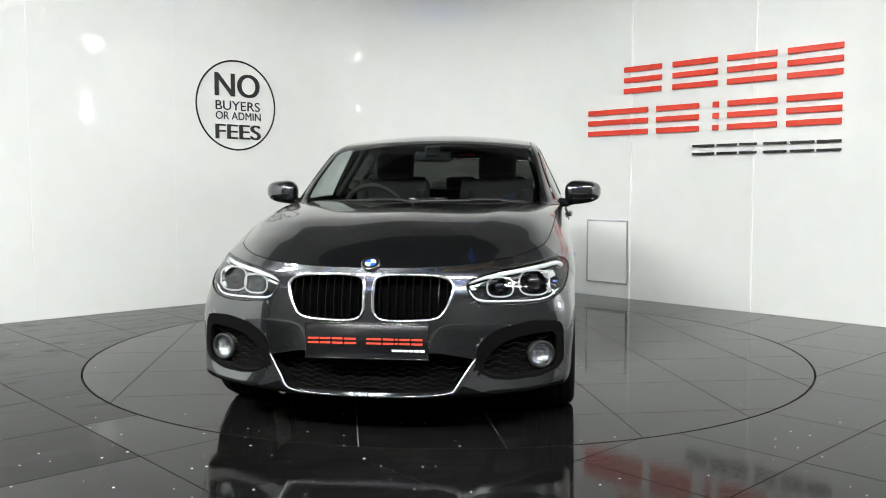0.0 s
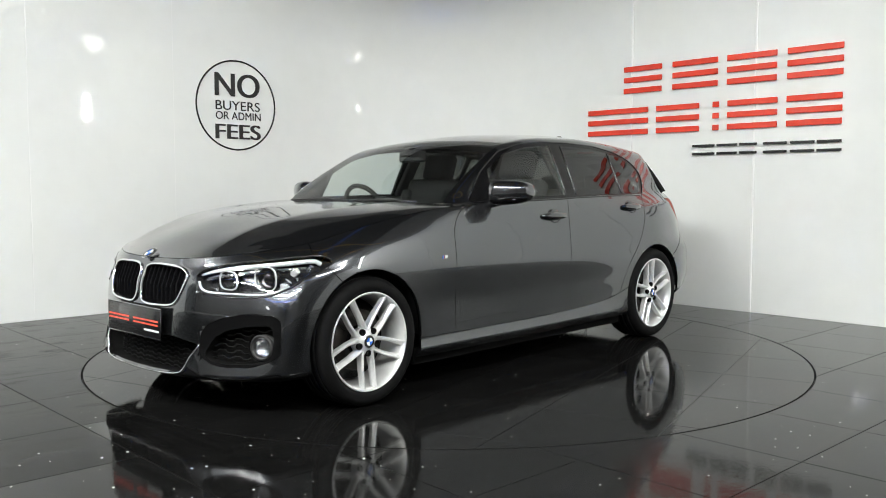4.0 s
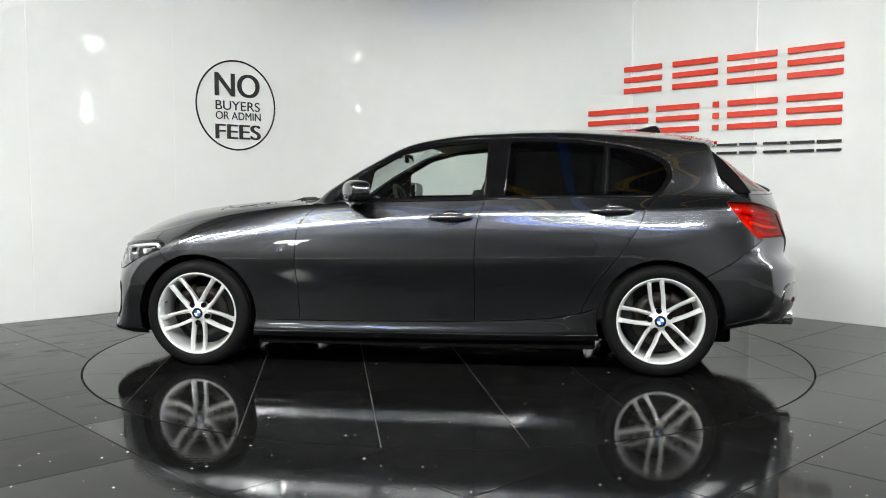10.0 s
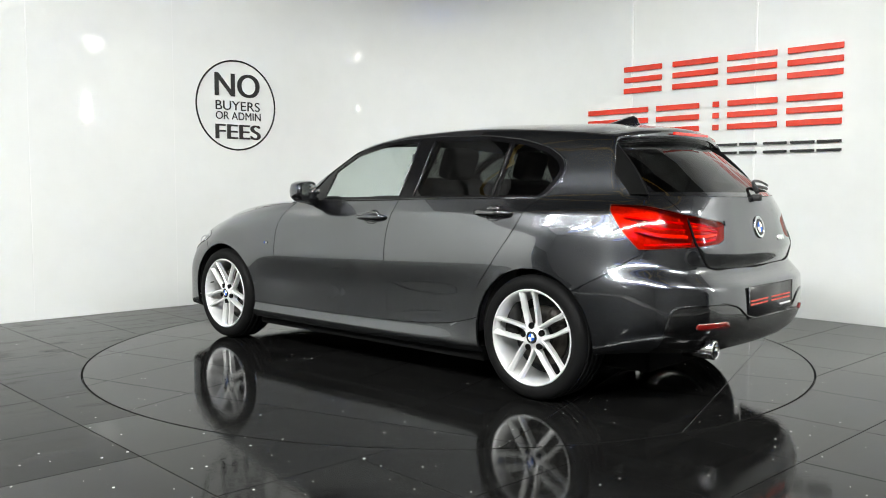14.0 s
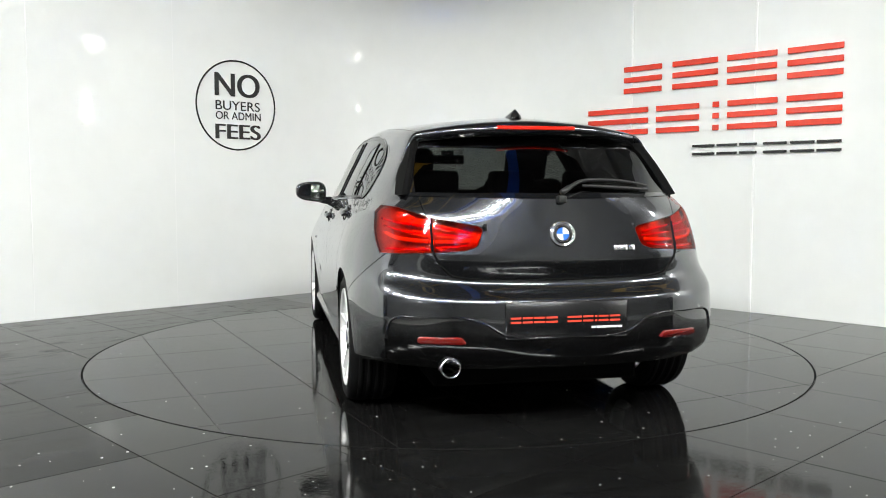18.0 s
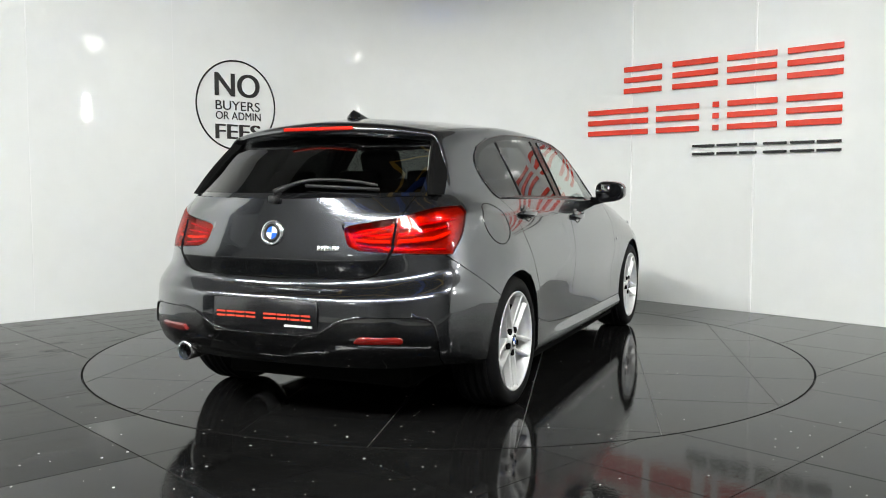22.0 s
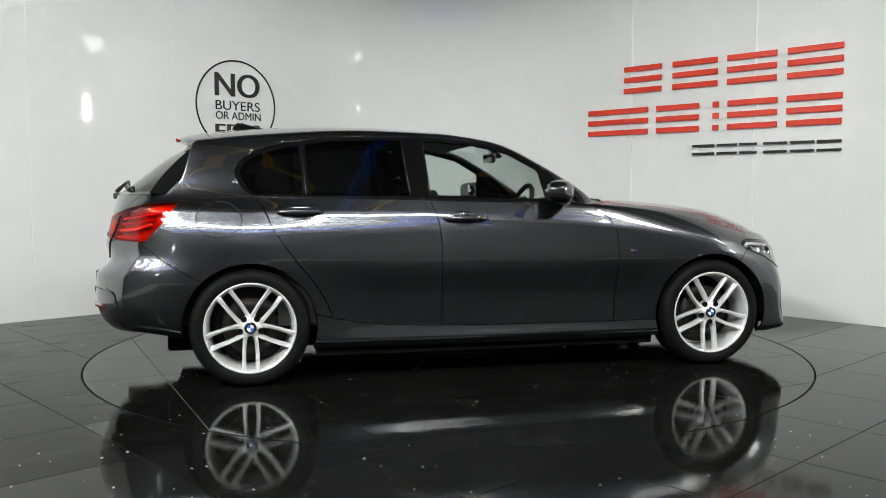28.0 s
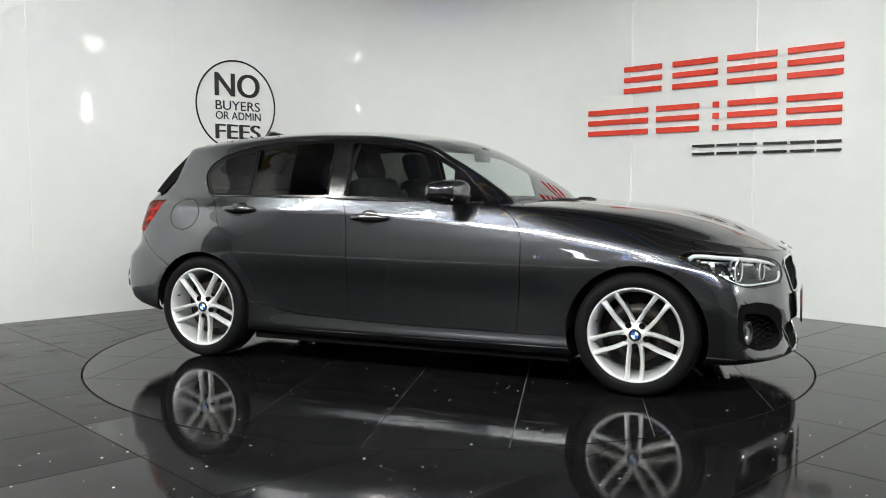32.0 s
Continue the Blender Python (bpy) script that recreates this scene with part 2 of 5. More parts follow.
def cut(bm, pts, ax, ay, keep, closed=False):
    """Cuts the faces that keep() allows along a polyline drawn in two of the axes."""
    pts = list(pts) + ([pts[0]] if closed else [])
    lo = [min(p[i] for p in pts) for i in (0, 1)]
    hi = [max(p[i] for p in pts) for i in (0, 1)]

    def over(f, l, h):
        xs, ys = [v.co[ax] for v in f.verts], [v.co[ay] for v in f.verts]
        return max(xs) >= l[0] and min(xs) <= h[0] and max(ys) >= l[1] and min(ys) <= h[1]

    pool = {f for f in bm.faces if keep(f) and over(f, lo, hi)}
    for a, b in zip(pts, pts[1:]):
        l = (min(a[0], b[0]) - 1e-5, min(a[1], b[1]) - 1e-5)
        h = (max(a[0], b[0]) + 1e-5, max(a[1], b[1]) + 1e-5)
        pool = {f for f in pool if f.is_valid}
        faces = [f for f in pool if over(f, l, h)]
        if not faces:
            continue
        co, no = [0, 0, 0], [0, 0, 0]
        co[ax], co[ay] = a
        no[ax], no[ay] = -(b[1] - a[1]), b[0] - a[0]
        if no[ax] == 0 and no[ay] == 0:
            continue
        geom = list({e for f in faces for e in f.edges}) + list({v for f in faces for v in f.verts}) + faces
        r = bmesh.ops.bisect_plane(bm, geom=geom, dist=1e-5, plane_co=co, plane_no=no)
        pool |= {g for g in r["geom"] if isinstance(g, bmesh.types.BMFace)}


def inside(poly, x, y):
    hit = False
    for (x0, y0), (x1, y1) in zip(poly, poly[1:] + poly[:1]):
        if (y0 > y) != (y1 > y) and x < (x1 - x0) * (y - y0) / (y1 - y0) + x0:
            hit = not hit
    return hit


def rounded(poly, r, steps=4):
    """Rounds the corners of a polygon."""
    out = []
    n = len(poly)
    for i in range(n):
        p, a, b = Vector(poly[i]), Vector(poly[i - 1]), Vector(poly[(i + 1) % n])
        k = min(r, (a - p).length * 0.45, (b - p).length * 0.45)
        s, e = p + (a - p).normalized() * k, p + (b - p).normalized() * k
        for j in range(steps + 1):
            t = j / steps
            q = s * (1 - t) ** 2 + p * 2 * t * (1 - t) + e * t * t
            out.append((q.x, q.y))
    return out


def smooth_line(pts, steps=5):
    """A smooth open line through points."""
    p = [Vector(q) for q in pts]
    p = [p[0] * 2 - p[1]] + p + [p[-1] * 2 - p[-2]]
    out = []
    for i in range(1, len(p) - 2):
        for j in range(steps):
            t = j / steps
            out.append(0.5 * (2 * p[i] + (p[i + 1] - p[i - 1]) * t + (2 * p[i - 1] - 5 * p[i] + 4 * p[i + 1] - p[i + 2]) * t * t + (3 * p[i] - p[i - 1] - 3 * p[i + 1] + p[i + 2]) * t ** 3))
    out.append(p[-2])
    return [tuple(q) for q in out]


# ---- the studio corner ----
TURN = radians(44)                   # the walls and the floor tiles stand at 44 degrees to the view
ROOM = Matrix.Rotation(TURN, 4, "Z")
LEFT_WALL, RIGHT_WALL, COVE, HIGH = 3.09, 2.97, 1.9, 4.0
RADIUS = 2.2576


def wall_panels():
    """White gloss panels 1.22 m wide on two walls that meet in a rounded corner."""
    th = 0.05
    groups = {"wall_left": [], "wall_right": [], "wall_corner": []}
    gap = 0.003
    for k in range(-7, 0):
        groups["wall_left"].append((-0.39 + 1.222 * k, -0.39 + 1.222 * (k + 1)))
    for k in range(-8, 1):
        groups["wall_right"].append((0.6 + 1.222 * (k - 1), 0.6 + 1.222 * k))
    for name, spans in groups.items():
        holder = tagged(new(name), "white gloss panelled studio wall", kind="structure")
        holder.matrix_world = ROOM
        if name == "wall_corner":
            cx, cy = RIGHT_WALL - COVE, LEFT_WALL - COVE
            bm = bmesh.new()
            line = [(RIGHT_WALL, y, 1, 0) for y in (0.6 + gap / 2, cy - 0.01)]
            line += [(cx + COVE * math.cos(radians(2.5 * i)), cy + COVE * math.sin(radians(2.5 * i)), math.cos(radians(2.5 * i)), math.sin(radians(2.5 * i))) for i in range(37)]
            line += [(x, LEFT_WALL, 0, 1) for x in (cx - 0.01, -0.39 + gap / 2)]
            rows = [[bm.verts.new((x + d * nx, y + d * ny, z)) for d, z in ((0, 0), (0, HIGH), (th, HIGH), (th, 0))] for x, y, nx, ny in line]
            for p, q in zip(rows, rows[1:]):
                for j in range(4):
                    bm.faces.new((p[j], p[(j + 1) % 4], q[(j + 1) % 4], q[j]))
            bmesh.ops.recalc_face_normals(bm, faces=bm.faces)
            for e in bm.edges:
                if len(e.link_faces) == 2 and e.calc_face_angle(0) > 0.5:
                    e.smooth = False
            part("panel", bm, WALL, holder, "curved white gloss corner panel")
            continue
        for a, b in spans:
            w = b - a - gap
            if name == "wall_left":
                bm = box((a + b) / 2, LEFT_WALL + th / 2, HIGH / 2, w, th, HIGH, 0.002, 1)
            else:
                bm = box(RIGHT_WALL + th / 2, (a + b) / 2, HIGH / 2, th, w, HIGH, 0.002, 1)
            part("panel", bm, WALL, holder, smooth=False)
            if name == "wall_left":
                bm = box(b, LEFT_WALL + 0.012, HIGH / 2, 0.012, 0.022, HIGH, 0.002, 1)
            else:
                bm = box(RIGHT_WALL + 0.005, b, HIGH / 2, 0.03, 0.016, HIGH, 0.003, 1)
            part("joint_strip", bm, WALL_EDGE, holder, smooth=False)


def tile_patch(u0, u1, keep_inside):
    """One square tile with eased edges, cut by the turntable's edge; None where nothing of it is left."""
    gap, depth = 0.0021, 0.008
    (ua, va), (ub, vb) = u0, u1
    corners = [(ua, va), (ub, va), (ub, vb), (ua, vb)]
    far = max(math.hypot(*c) for c in corners)
    near = 0 if ua < 0 < ub and va < 0 < vb else min(math.hypot(max(ua, min(0, ub)), max(va, min(0, vb))), *(math.hypot(*c) for c in corners))
    edge = RADIUS - 0.006 if keep_inside else RADIUS + 0.006
    bm = bmesh.new()
    x0, x1, y0, y1 = ua + gap, ub - gap, va + gap, vb - gap
    bm.faces.new([bm.verts.new(p) for p in ((x0, y0, 0), (x1, y0, 0), (x1, y1, 0), (x0, y1, 0))])
    if near < edge < far:
        ring = [(edge * math.cos(2 * math.pi * i / 180), edge * math.sin(2 * math.pi * i / 180)) for i in range(180)]
        box_hit = [(a, b) for a, b in zip(ring, ring[1:] + ring[:1]) if max(a[0], b[0]) >= x0 and min(a[0], b[0]) <= x1 and max(a[1], b[1]) >= y0 and min(a[1], b[1]) <= y1]
        bmesh.ops.subdivide_edges(bm, edges=bm.edges[:], cuts=7, use_grid_fill=True)
        for a, b in box_hit:
            cut(bm, [a, b], 0, 1, lambda f: True)
        drop = [f for f in bm.faces if (f.calc_center_median().to_2d().length > edge) == keep_inside]
        bmesh.ops.delete(bm, geom=drop, context="FACES")
        if not bm.faces:
            bm.free()
            return None
        bmesh.ops.dissolve_limit(bm, angle_limit=0.01, verts=bm.verts, edges=bm.edges)
    elif (far <= edge) != keep_inside:
        bm.free()
        return None
    r = bmesh.ops.extrude_face_region(bm, geom=bm.faces[:])
    bmesh.ops.translate(bm, vec=(0, 0, -depth), verts=[v for v in r["geom"] if isinstance(v, bmesh.types.BMVert)])
    bmesh.ops.recalc_face_normals(bm, faces=bm.faces)
    return bm


def disc(r0, r1, z0, z1, steps=180):
    return lathe([(r0, z0), (r1, z0), (r1, z1), (r0, z1)], steps, "Z", closed=True)


def floors():
    ground = bmesh.new()
    ring = [ground.verts.new((math.cos(2 * math.pi * i / 180) * (RADIUS + 0.004), math.sin(2 * math.pi * i / 180) * (RADIUS + 0.004), -0.004)) for i in range(180)]
    edges = [ground.edges.new((ring[i], ring[(i + 1) % 180])) for i in range(180)]
    sq = [ground.verts.new((x, y, -0.004)) for x, y in ((-13, -13), (RIGHT_WALL + 0.05, -13), (RIGHT_WALL + 0.05, LEFT_WALL + 0.05), (-13, LEFT_WALL + 0.05))]
    edges += [ground.edges.new((sq[i], sq[(i + 1) % 4])) for i in range(4)]
    bmesh.ops.triangle_fill(ground, use_beauty=True, use_dissolve=False, edges=edges)
    bmesh.ops.delete(ground, geom=[f for f in ground.faces if f.calc_center_median().to_2d().length < RADIUS * 0.97], context="FACES_ONLY")
    bmesh.ops.recalc_face_normals(ground, faces=ground.faces)
    floor = part("floor", ground, GROUT, None, smooth=False)
    tagged(floor, "polished black stone tiled showroom floor", kind="structure")
    floor.matrix_world = ROOM
    pitch, shared = 0.6115, {}
    for i in range(-18, 9):
        for j in range(-18, 9):
            ua, va = -0.065 + pitch * i, -0.86 + pitch * j
            ub, vb = min(ua + pitch, RIGHT_WALL), min(va + pitch, LEFT_WALL)
            if ub - ua < 0.03 or vb - va < 0.03 or ua < -9 or va < -9:
                continue
            stone = TILE_WORN if (ua + ub) * math.cos(TURN) - (va + vb) * math.sin(TURN) < -3.0 else TILE
            whole = ub - ua > pitch - 1e-4 and vb - va > pitch - 1e-4
            near = math.hypot(max(ua, min(0, ub)), max(va, min(0, vb))) < RADIUS + 0.02
            if whole and not near:
                if stone not in shared:
                    bm = box(0, 0, -0.004, pitch - 0.0042, pitch - 0.0042, 0.008, 0.0006, 1)
                    ob = part("tile", bm, stone, floor, smooth=False)
                    shared[stone] = ob.data
                else:
                    ob = new("tile", shared[stone])
                    ob.parent = floor
                ob.location = ((ua + ub) / 2, (va + vb) / 2, 0)
            else:
                bm = tile_patch((ua, va), (ub, vb), False)
                if bm:
                    part("tile", bm, stone, floor, smooth=False)
    rim = part("trim", disc(RADIUS + 0.0015, RADIUS + 0.006, -0.004, -0.001), VOID)
    tagged(rim, "thin black metal ring round the turntable", kind="structure")


def turntable():
    table = tagged(new("turntable"), "round turntable of polished black stone tiles set flush in floor", "turntable")
    part("deck", disc(0.0, RADIUS - 0.002, -0.05, -0.004), GROUT, table, smooth=False)
    part("edge_ring", disc(RADIUS - 0.006, RADIUS - 0.0015, -0.004, -0.001), VOID, table, "thin dark edge ring")
    pitch = 0.604
    grid = new("tiled_top")
    grid.parent = table
    grid.rotation_euler = (0, 0, radians(7.2))
    for i in range(-5, 5):
        for j in range(-5, 5):
            ua, va = -0.03 + pitch * i, 0.03 + pitch * j
            bm = tile_patch((ua, va), (ua + pitch, va + pitch), True)
            if bm:
                part("tile", bm, TILE, grid, smooth=False)
    return table


def text_mesh(words, size, width, height):
    """The words as a flat solid, fitted into width by height, its lower left corner at the origin."""
    cu = bpy.data.curves.new("words", "FONT")
    cu.body, cu.size, cu.extrude = words, size, 0.0025
    ob = new("words", cu)
    bpy.context.view_layer.update()
    me = bpy.data.meshes.new_from_object(ob.evaluated_get(bpy.context.evaluated_depsgraph_get()))
    bpy.data.objects.remove(ob)
    bm = bmesh.new()
    bm.from_mesh(me)
    bpy.data.meshes.remove(me)
    xs, ys = [v.co.x for v in bm.verts], [v.co.y for v in bm.verts]
    for v in bm.verts:
        v.co.x = (v.co.x - min(xs)) / (max(xs) - min(xs)) * width
        v.co.y = (v.co.y - min(ys)) / (max(ys) - min(ys)) * height
    return bm


def signs():
    # round notice on the left wall
    notice = tagged(new("wall_notice"), "round black outlined notice lettered on white wall", "sign")
    notice.matrix_world = ROOM @ Matrix.Translation((0.233, LEFT_WALL - 0.004, 1.823)) @ Matrix.Rotation(radians(90), 4, "X")
    part("ring", lathe([(0.402, -0.002), (0.417, -0.002), (0.417, 0.002), (0.402, 0.002)], 96, "Z", closed=True), SIGN_BLACK, notice)
    for words, w, top, low in (("NO", 0.457, 2.116, 1.902), ("BUYERS", 0.462, 1.862, 1.777), ("OR ADMIN", 0.470, 1.762, 1.690), ("FEES", 0.462, 1.648, 1.511)):
        bm = text_mesh(words, 0.2, w, top - low)
        if words in ("NO", "FEES"):
            fat = []
            for dx in (-0.007, 0.007):
                c = bm.copy()
                bmesh.ops.translate(c, vec=(dx, 0, 0.0002 * (1 if dx > 0 else -1)), verts=c.verts)
                fat.append(c)
            bm = join(bm, *fat)
        bmesh.ops.translate(bm, vec=(0.016 - 0.233, low - 1.823, 0), verts=bm.verts)
        part("lettering", bm, SIGN_BLACK, notice, smooth=False)
    # company sign on the right wall, drawn as plain bars
    sign = tagged(new("wall_sign"), "raised red and black bars of company sign on white wall", "sign")
    sign.matrix_world = ROOM @ Matrix.Translation((RIGHT_WALL - 0.022, 0, 0))

    def bar(y0, y1, z0, z1, mat):
        part("bar", box(0.008, (y0 + y1) / 2, (z0 + z1) / 2, 0.016, abs(y1 - y0), abs(z1 - z0), 0.002, 1), mat, sign, smooth=False)

    th = 0.048
    for y0, y1 in ((0.679, 0.275), (0.160, -0.282), (-0.371, -0.81), (-0.90, -1.344)):
        for z in (2.165, 2.066, 1.965):
            bar(y0, y1, z - th / 2, z + th / 2, SIGN_RED)
    for y0, y1 in ((1.09, 0.414), (0.323, -0.110), (-0.243, -0.300), (-0.381, -0.821), (-0.901, -1.344)):
        for z in (1.781, 1.683, 1.582):
            bar(y0, y1, z - th / 2, z + th / 2, SIGN_RED)
    for y0, y1 in ((-0.054, -0.265), (-0.289, -0.475), (-0.499, -0.653), (-0.71, -0.91), (-0.94, -1.136), (-1.156, -1.348)):
        for z in (1.428, 1.358):
            bar(y0, y1, z - 0.0105, z + 0.0105, SIGN_BLACK)
    # access panel low on the right wall
    hatch = tagged(new("access_panel"), "flat white access panel in slim frame on wall", "panel")
    hatch.matrix_world = ROOM @ Matrix.Translation((RIGHT_WALL - 0.012, 0.856, 0.44))
    part("frame", join(*[box(0.004, y, z, 0.016, sy, sz, 0.002, 1) for y, z, sy, sz in ((0, 0.3, 0.48, 0.014), (0, -0.3, 0.48, 0.014), (0.233, 0, 0.014, 0.586), (-0.233, 0, 0.014, 0.586))]), SATIN, hatch, smooth=False)
    part("door", box(0.006, 0, 0, 0.012, 0.45, 0.584, 0.002, 1), WALL_EDGE, hatch, smooth=False)


def hall():
    """The hall behind the camera, seen only as reflections."""
    roof = part("ceiling", box(-5, -5, 6.75, 16.2, 16.4, 0.1), HALL_CEILING, None, smooth=False)
    tagged(roof, "dark sheeted hall ceiling", kind="structure")
    roof.matrix_world = ROOM
    for name, b in (("wall_back", box(-5, -13.05, 3.35, 16.2, 0.1, 6.7)), ("wall_side", box(-13.05, -5, 3.35, 0.1, 16.4, 6.7)),
                    ("wall_upper_left", box(-5, LEFT_WALL + 0.1, 5.15, 16.2, 0.1, 3.1)), ("wall_upper_right", box(RIGHT_WALL + 0.1, -5, 5.15, 0.1, 16.4, 3.1))):
        w = part(name, b, HALL, None, smooth=False)
        tagged(w, "grey clad hall wall", kind="structure")
        w.matrix_world = ROOM
    def girder(x0, y0, x1, y1, z, deep, paint, label):
        beam = tagged(new("roof_beam"), label, "beam", group="roof beams")
        run = math.hypot(x1 - x0, y1 - y0)
        beam.matrix_world = Matrix.Translation(((x0 + x1) / 2, (y0 + y1) / 2, z)) @ Matrix.Rotation(math.atan2(y1 - y0, x1 - x0), 4, "Z")
        for h in (-0.5, 0.5):
            part("flange", box(0, 0, h * deep, run, deep * 0.55, 0.025), paint, beam, smooth=False)
        part("web", box(0, 0, 0, run, 0.02, deep - 0.025), paint, beam, smooth=False)

    for x0, y0, x1, y1 in ((-6, -10.3, 6, -10.3), (-7, -5.4, 7, -5.4), (0.75, -5.3, 0.75, 0.5)):
        girder(x0, y0, x1, y1, 5.6 if y1 < -9 else 5.3, 0.3, BLUE_BEAM, "blue painted steel roof beam")
    for x0, y0, x1, y1 in ((-3.2, -5.0, 0.6, -1.6), (-3.0, -1.6, 0.6, -5.0), (0.9, -5.0, 4.2, -1.6), (0.9, -1.6, 4.2, -5.0), (-6, -1.2, 6, -1.2)):
        girder(x0, y0, x1, y1, 5.15, 0.12, YELLOW, "yellow painted steel roof brace")
    for x, y, z in ((5.9, -2.5, 3.7), (-4.05, -7.67, 2.66)) + tuple((x, -9.0 + 0.04 * x * x, 6.0) for x in (-5.6, -4.0, -2.4, -0.8, 0.8, 2.4, 4.0)) + ((-6.2, -5.4, 6.0), (-6.6, -3.4, 6.0), (-6.8, -1.4, 6.0)):
        l = tagged(new("ceiling_light"), "hanging twin tube batten light, switched on", "light", group="hall lights")
        l.location = (x, y, z)
        for d in (-0.6, 0.6):
            part("hanging_rod", tube([(d, 0, 0.08), (d, 0, 6.7 - z)], 0.006, 6), STEEL, l)
        l.rotation_euler = (0, 0, math.atan2(y, x) if z < 4 else 0)
        part("housing", box(0, 0, 0.05, 1.5, 0.3, 0.06, 0.01), WHITE, l, smooth=False)
        for s in (-0.075, 0.075):
            part("lamp_tube", box(0, s, 0.0, 1.44, 0.11, 0.04), TUBE_LOW if z < 4 else TUBE_HIGH, l)

    for eye, aim, _, _, wide, high in FLOODS:
        back = eye - (aim - eye).normalized() * 0.06
        st = tagged(new("flood_light_panel"), "flood light panel hung from hall roof, switched on", "light", group="flood lights")
        st.matrix_world = Matrix.Translation(back) @ look((0, 0, 0), aim - eye)
        part("lamp_head", box(0, 0, 0, wide + 0.1, high + 0.1, 0.08, 0.02), BLACK, st, smooth=False)
        up = st.matrix_world.to_3x3().inverted() @ Vector((0, 0, 6.7 - back.z))
        for d in (-0.4, 0.4):
            part("hanging_rod", tube([(d * wide, 0, 0.03), (d * wide + up.x, up.y, up.z)], 0.008, 6), STEEL, st)


wall_panels()
floors()
TABLE = turntable()
signs()
hall()


# ---- the car: x forward, y to its left, z up, origin on the floor midway between the axles ----
CAR = tagged(new("car"), "dark grey metallic five-door hatchback on silver alloy wheels", "car")


def curve(knots, at):
    """Smooth curve through (s, x, y, z) knots that does not overshoot, read at the values of s."""
    k = np.array(knots, float)
    s, p = k[:, 0], k[:, 1:]
    h, d = np.diff(s)[:, None], np.diff(p, axis=0) / np.diff(s)[:, None]
    m = np.zeros_like(p)
    m[0], m[-1] = d[0], d[-1]
    w1, w2 = 2 * h[1:] + h[:-1], h[1:] + 2 * h[:-1]
    same = d[:-1] * d[1:] > 0
    safe0, safe1 = np.where(same, d[:-1], 1), np.where(same, d[1:], 1)
    m[1:-1] = np.where(same, (w1 + w2) / (w1 / safe0 + w2 / safe1), 0)
    at = np.asarray(at, float)
    i = np.clip(np.searchsorted(s, at, side="right") - 1, 0, len(s) - 2)
    t = ((at - s[i]) / (s[i + 1] - s[i]))[:, None]
    hh = (s[i + 1] - s[i])[:, None]
    return (p[i] * (1 + 2 * t) * (1 - t) ** 2 + m[i] * hh * t * (1 - t) ** 2 + p[i + 1] * t * t * (3 - 2 * t) + m[i + 1] * hh * t * t * (t - 1))


def ring(points):
    """Knots of a line that runs round the car from the middle of the nose to the middle of the tail, one a station."""
    k = [(i, *p) for i, p in enumerate(points)]
    a, b = points[1], points[-2]
    return [(-1, a[0], -a[1], a[2])] + k + [(len(points), b[0], -b[1], b[2])]


# stations: 0 nose, 3 headlight, 4 front corner, 5 front axle, 7 screen base, 9 middle pillar, 11 rear axle, 13 rear corner, 16 tail
BELT = ring([(2.030, 0, .725), (2.020, .2, .728), (1.965, .4, .738), (1.850, .57, .760), (1.580, .725, .806), (1.345, .757, .862), (1.0, .775, .925), (.66, .790, .962),
             (.2, .803, .980), (-.3, .803, .997), (-.8, .795, 1.005), (-1.3, .765, 1.012), (-1.62, .715, 1.020), (-1.85, .635, 1.025), (-2.010, .45, 1.022), (-2.082, .22, 1.018), (-2.102, 0, 1.016)])
SHOULDER = ring([(2.045, 0, .690), (2.040, .2, .690), (1.995, .4, .692), (1.890, .59, .705), (1.610, .802, .735), (1.345, .842, .775), (1.0, .850, .805), (.7, .846, .838),
                 (.2, .842, .882), (-.3, .838, .914), (-.8, .832, .926), (-1.3, .818, .941), (-1.62, .782, .952), (-1.86, .705, .955), (-2.038, .5, .945), (-2.100, .25, .938), (-2.113, 0, .935)])
WAIST = ring([(2.07, 0, .61), (2.065, .2, .61), (2.025, .4, .612), (1.935, .59, .618), (1.695, .832, .645), (1.345, .876, .665), (1.0, .876, .645), (.7, .876, .645),
              (.2, .878, .65), (-.3, .878, .655), (-.8, .879, .665), (-1.3, .880, .695), (-1.64, .848, .700), (-1.90, .760, .715), (-2.086, .5, .680), (-2.118, .25, .664), (-2.123, 0, .660)])
CREASE = ring([(2.058, 0, .65), (2.053, .2, .65), (2.01, .4, .652), (1.912, .59, .662), (1.636, .824, .69), (1.345, .864, .72), (1.0, .868, .725), (.7, .866, .745),
               (.2, .866, .77), (-.3, .865, .787), (-.8, .864, .80), (-1.3, .860, .82), (-1.63, .824, .83), (-1.885, .742, .825), (-2.100, .5, .762), (-2.143, .25, .750), (-2.149, 0, .748)])
FLANK = ring([(2.088, 0, .47), (2.083, .2, .47), (2.044, .4, .475), (1.955, .6, .48), (1.765, .850, .50), (1.345, .880, .50), (1.0, .860, .45), (.7, .852, .45),
              (.2, .856, .45), (-.3, .857, .455), (-.8, .861, .47), (-1.3, .882, .52), (-1.66, .868, .56), (-1.965, .785, .60), (-2.158, .5, .590), (-2.190, .27, .587), (-2.192, 0, .585)])
SEAM = ring([(2.098, 0, .34), (2.094, .2, .34), (2.035, .42, .34), (1.945, .61, .345), (1.80, .838, .345), (1.345, .872, .32), (1.0, .852, .29), (.7, .850, .288),
             (.2, .850, .289), (-.3, .851, .299), (-.75, .855, .33), (-1.3, .876, .42), (-1.66, .866, .44), (-1.98, .785, .45), (-2.165, .5, .45), (-2.197, .27, .45), (-2.199, 0, .45)])
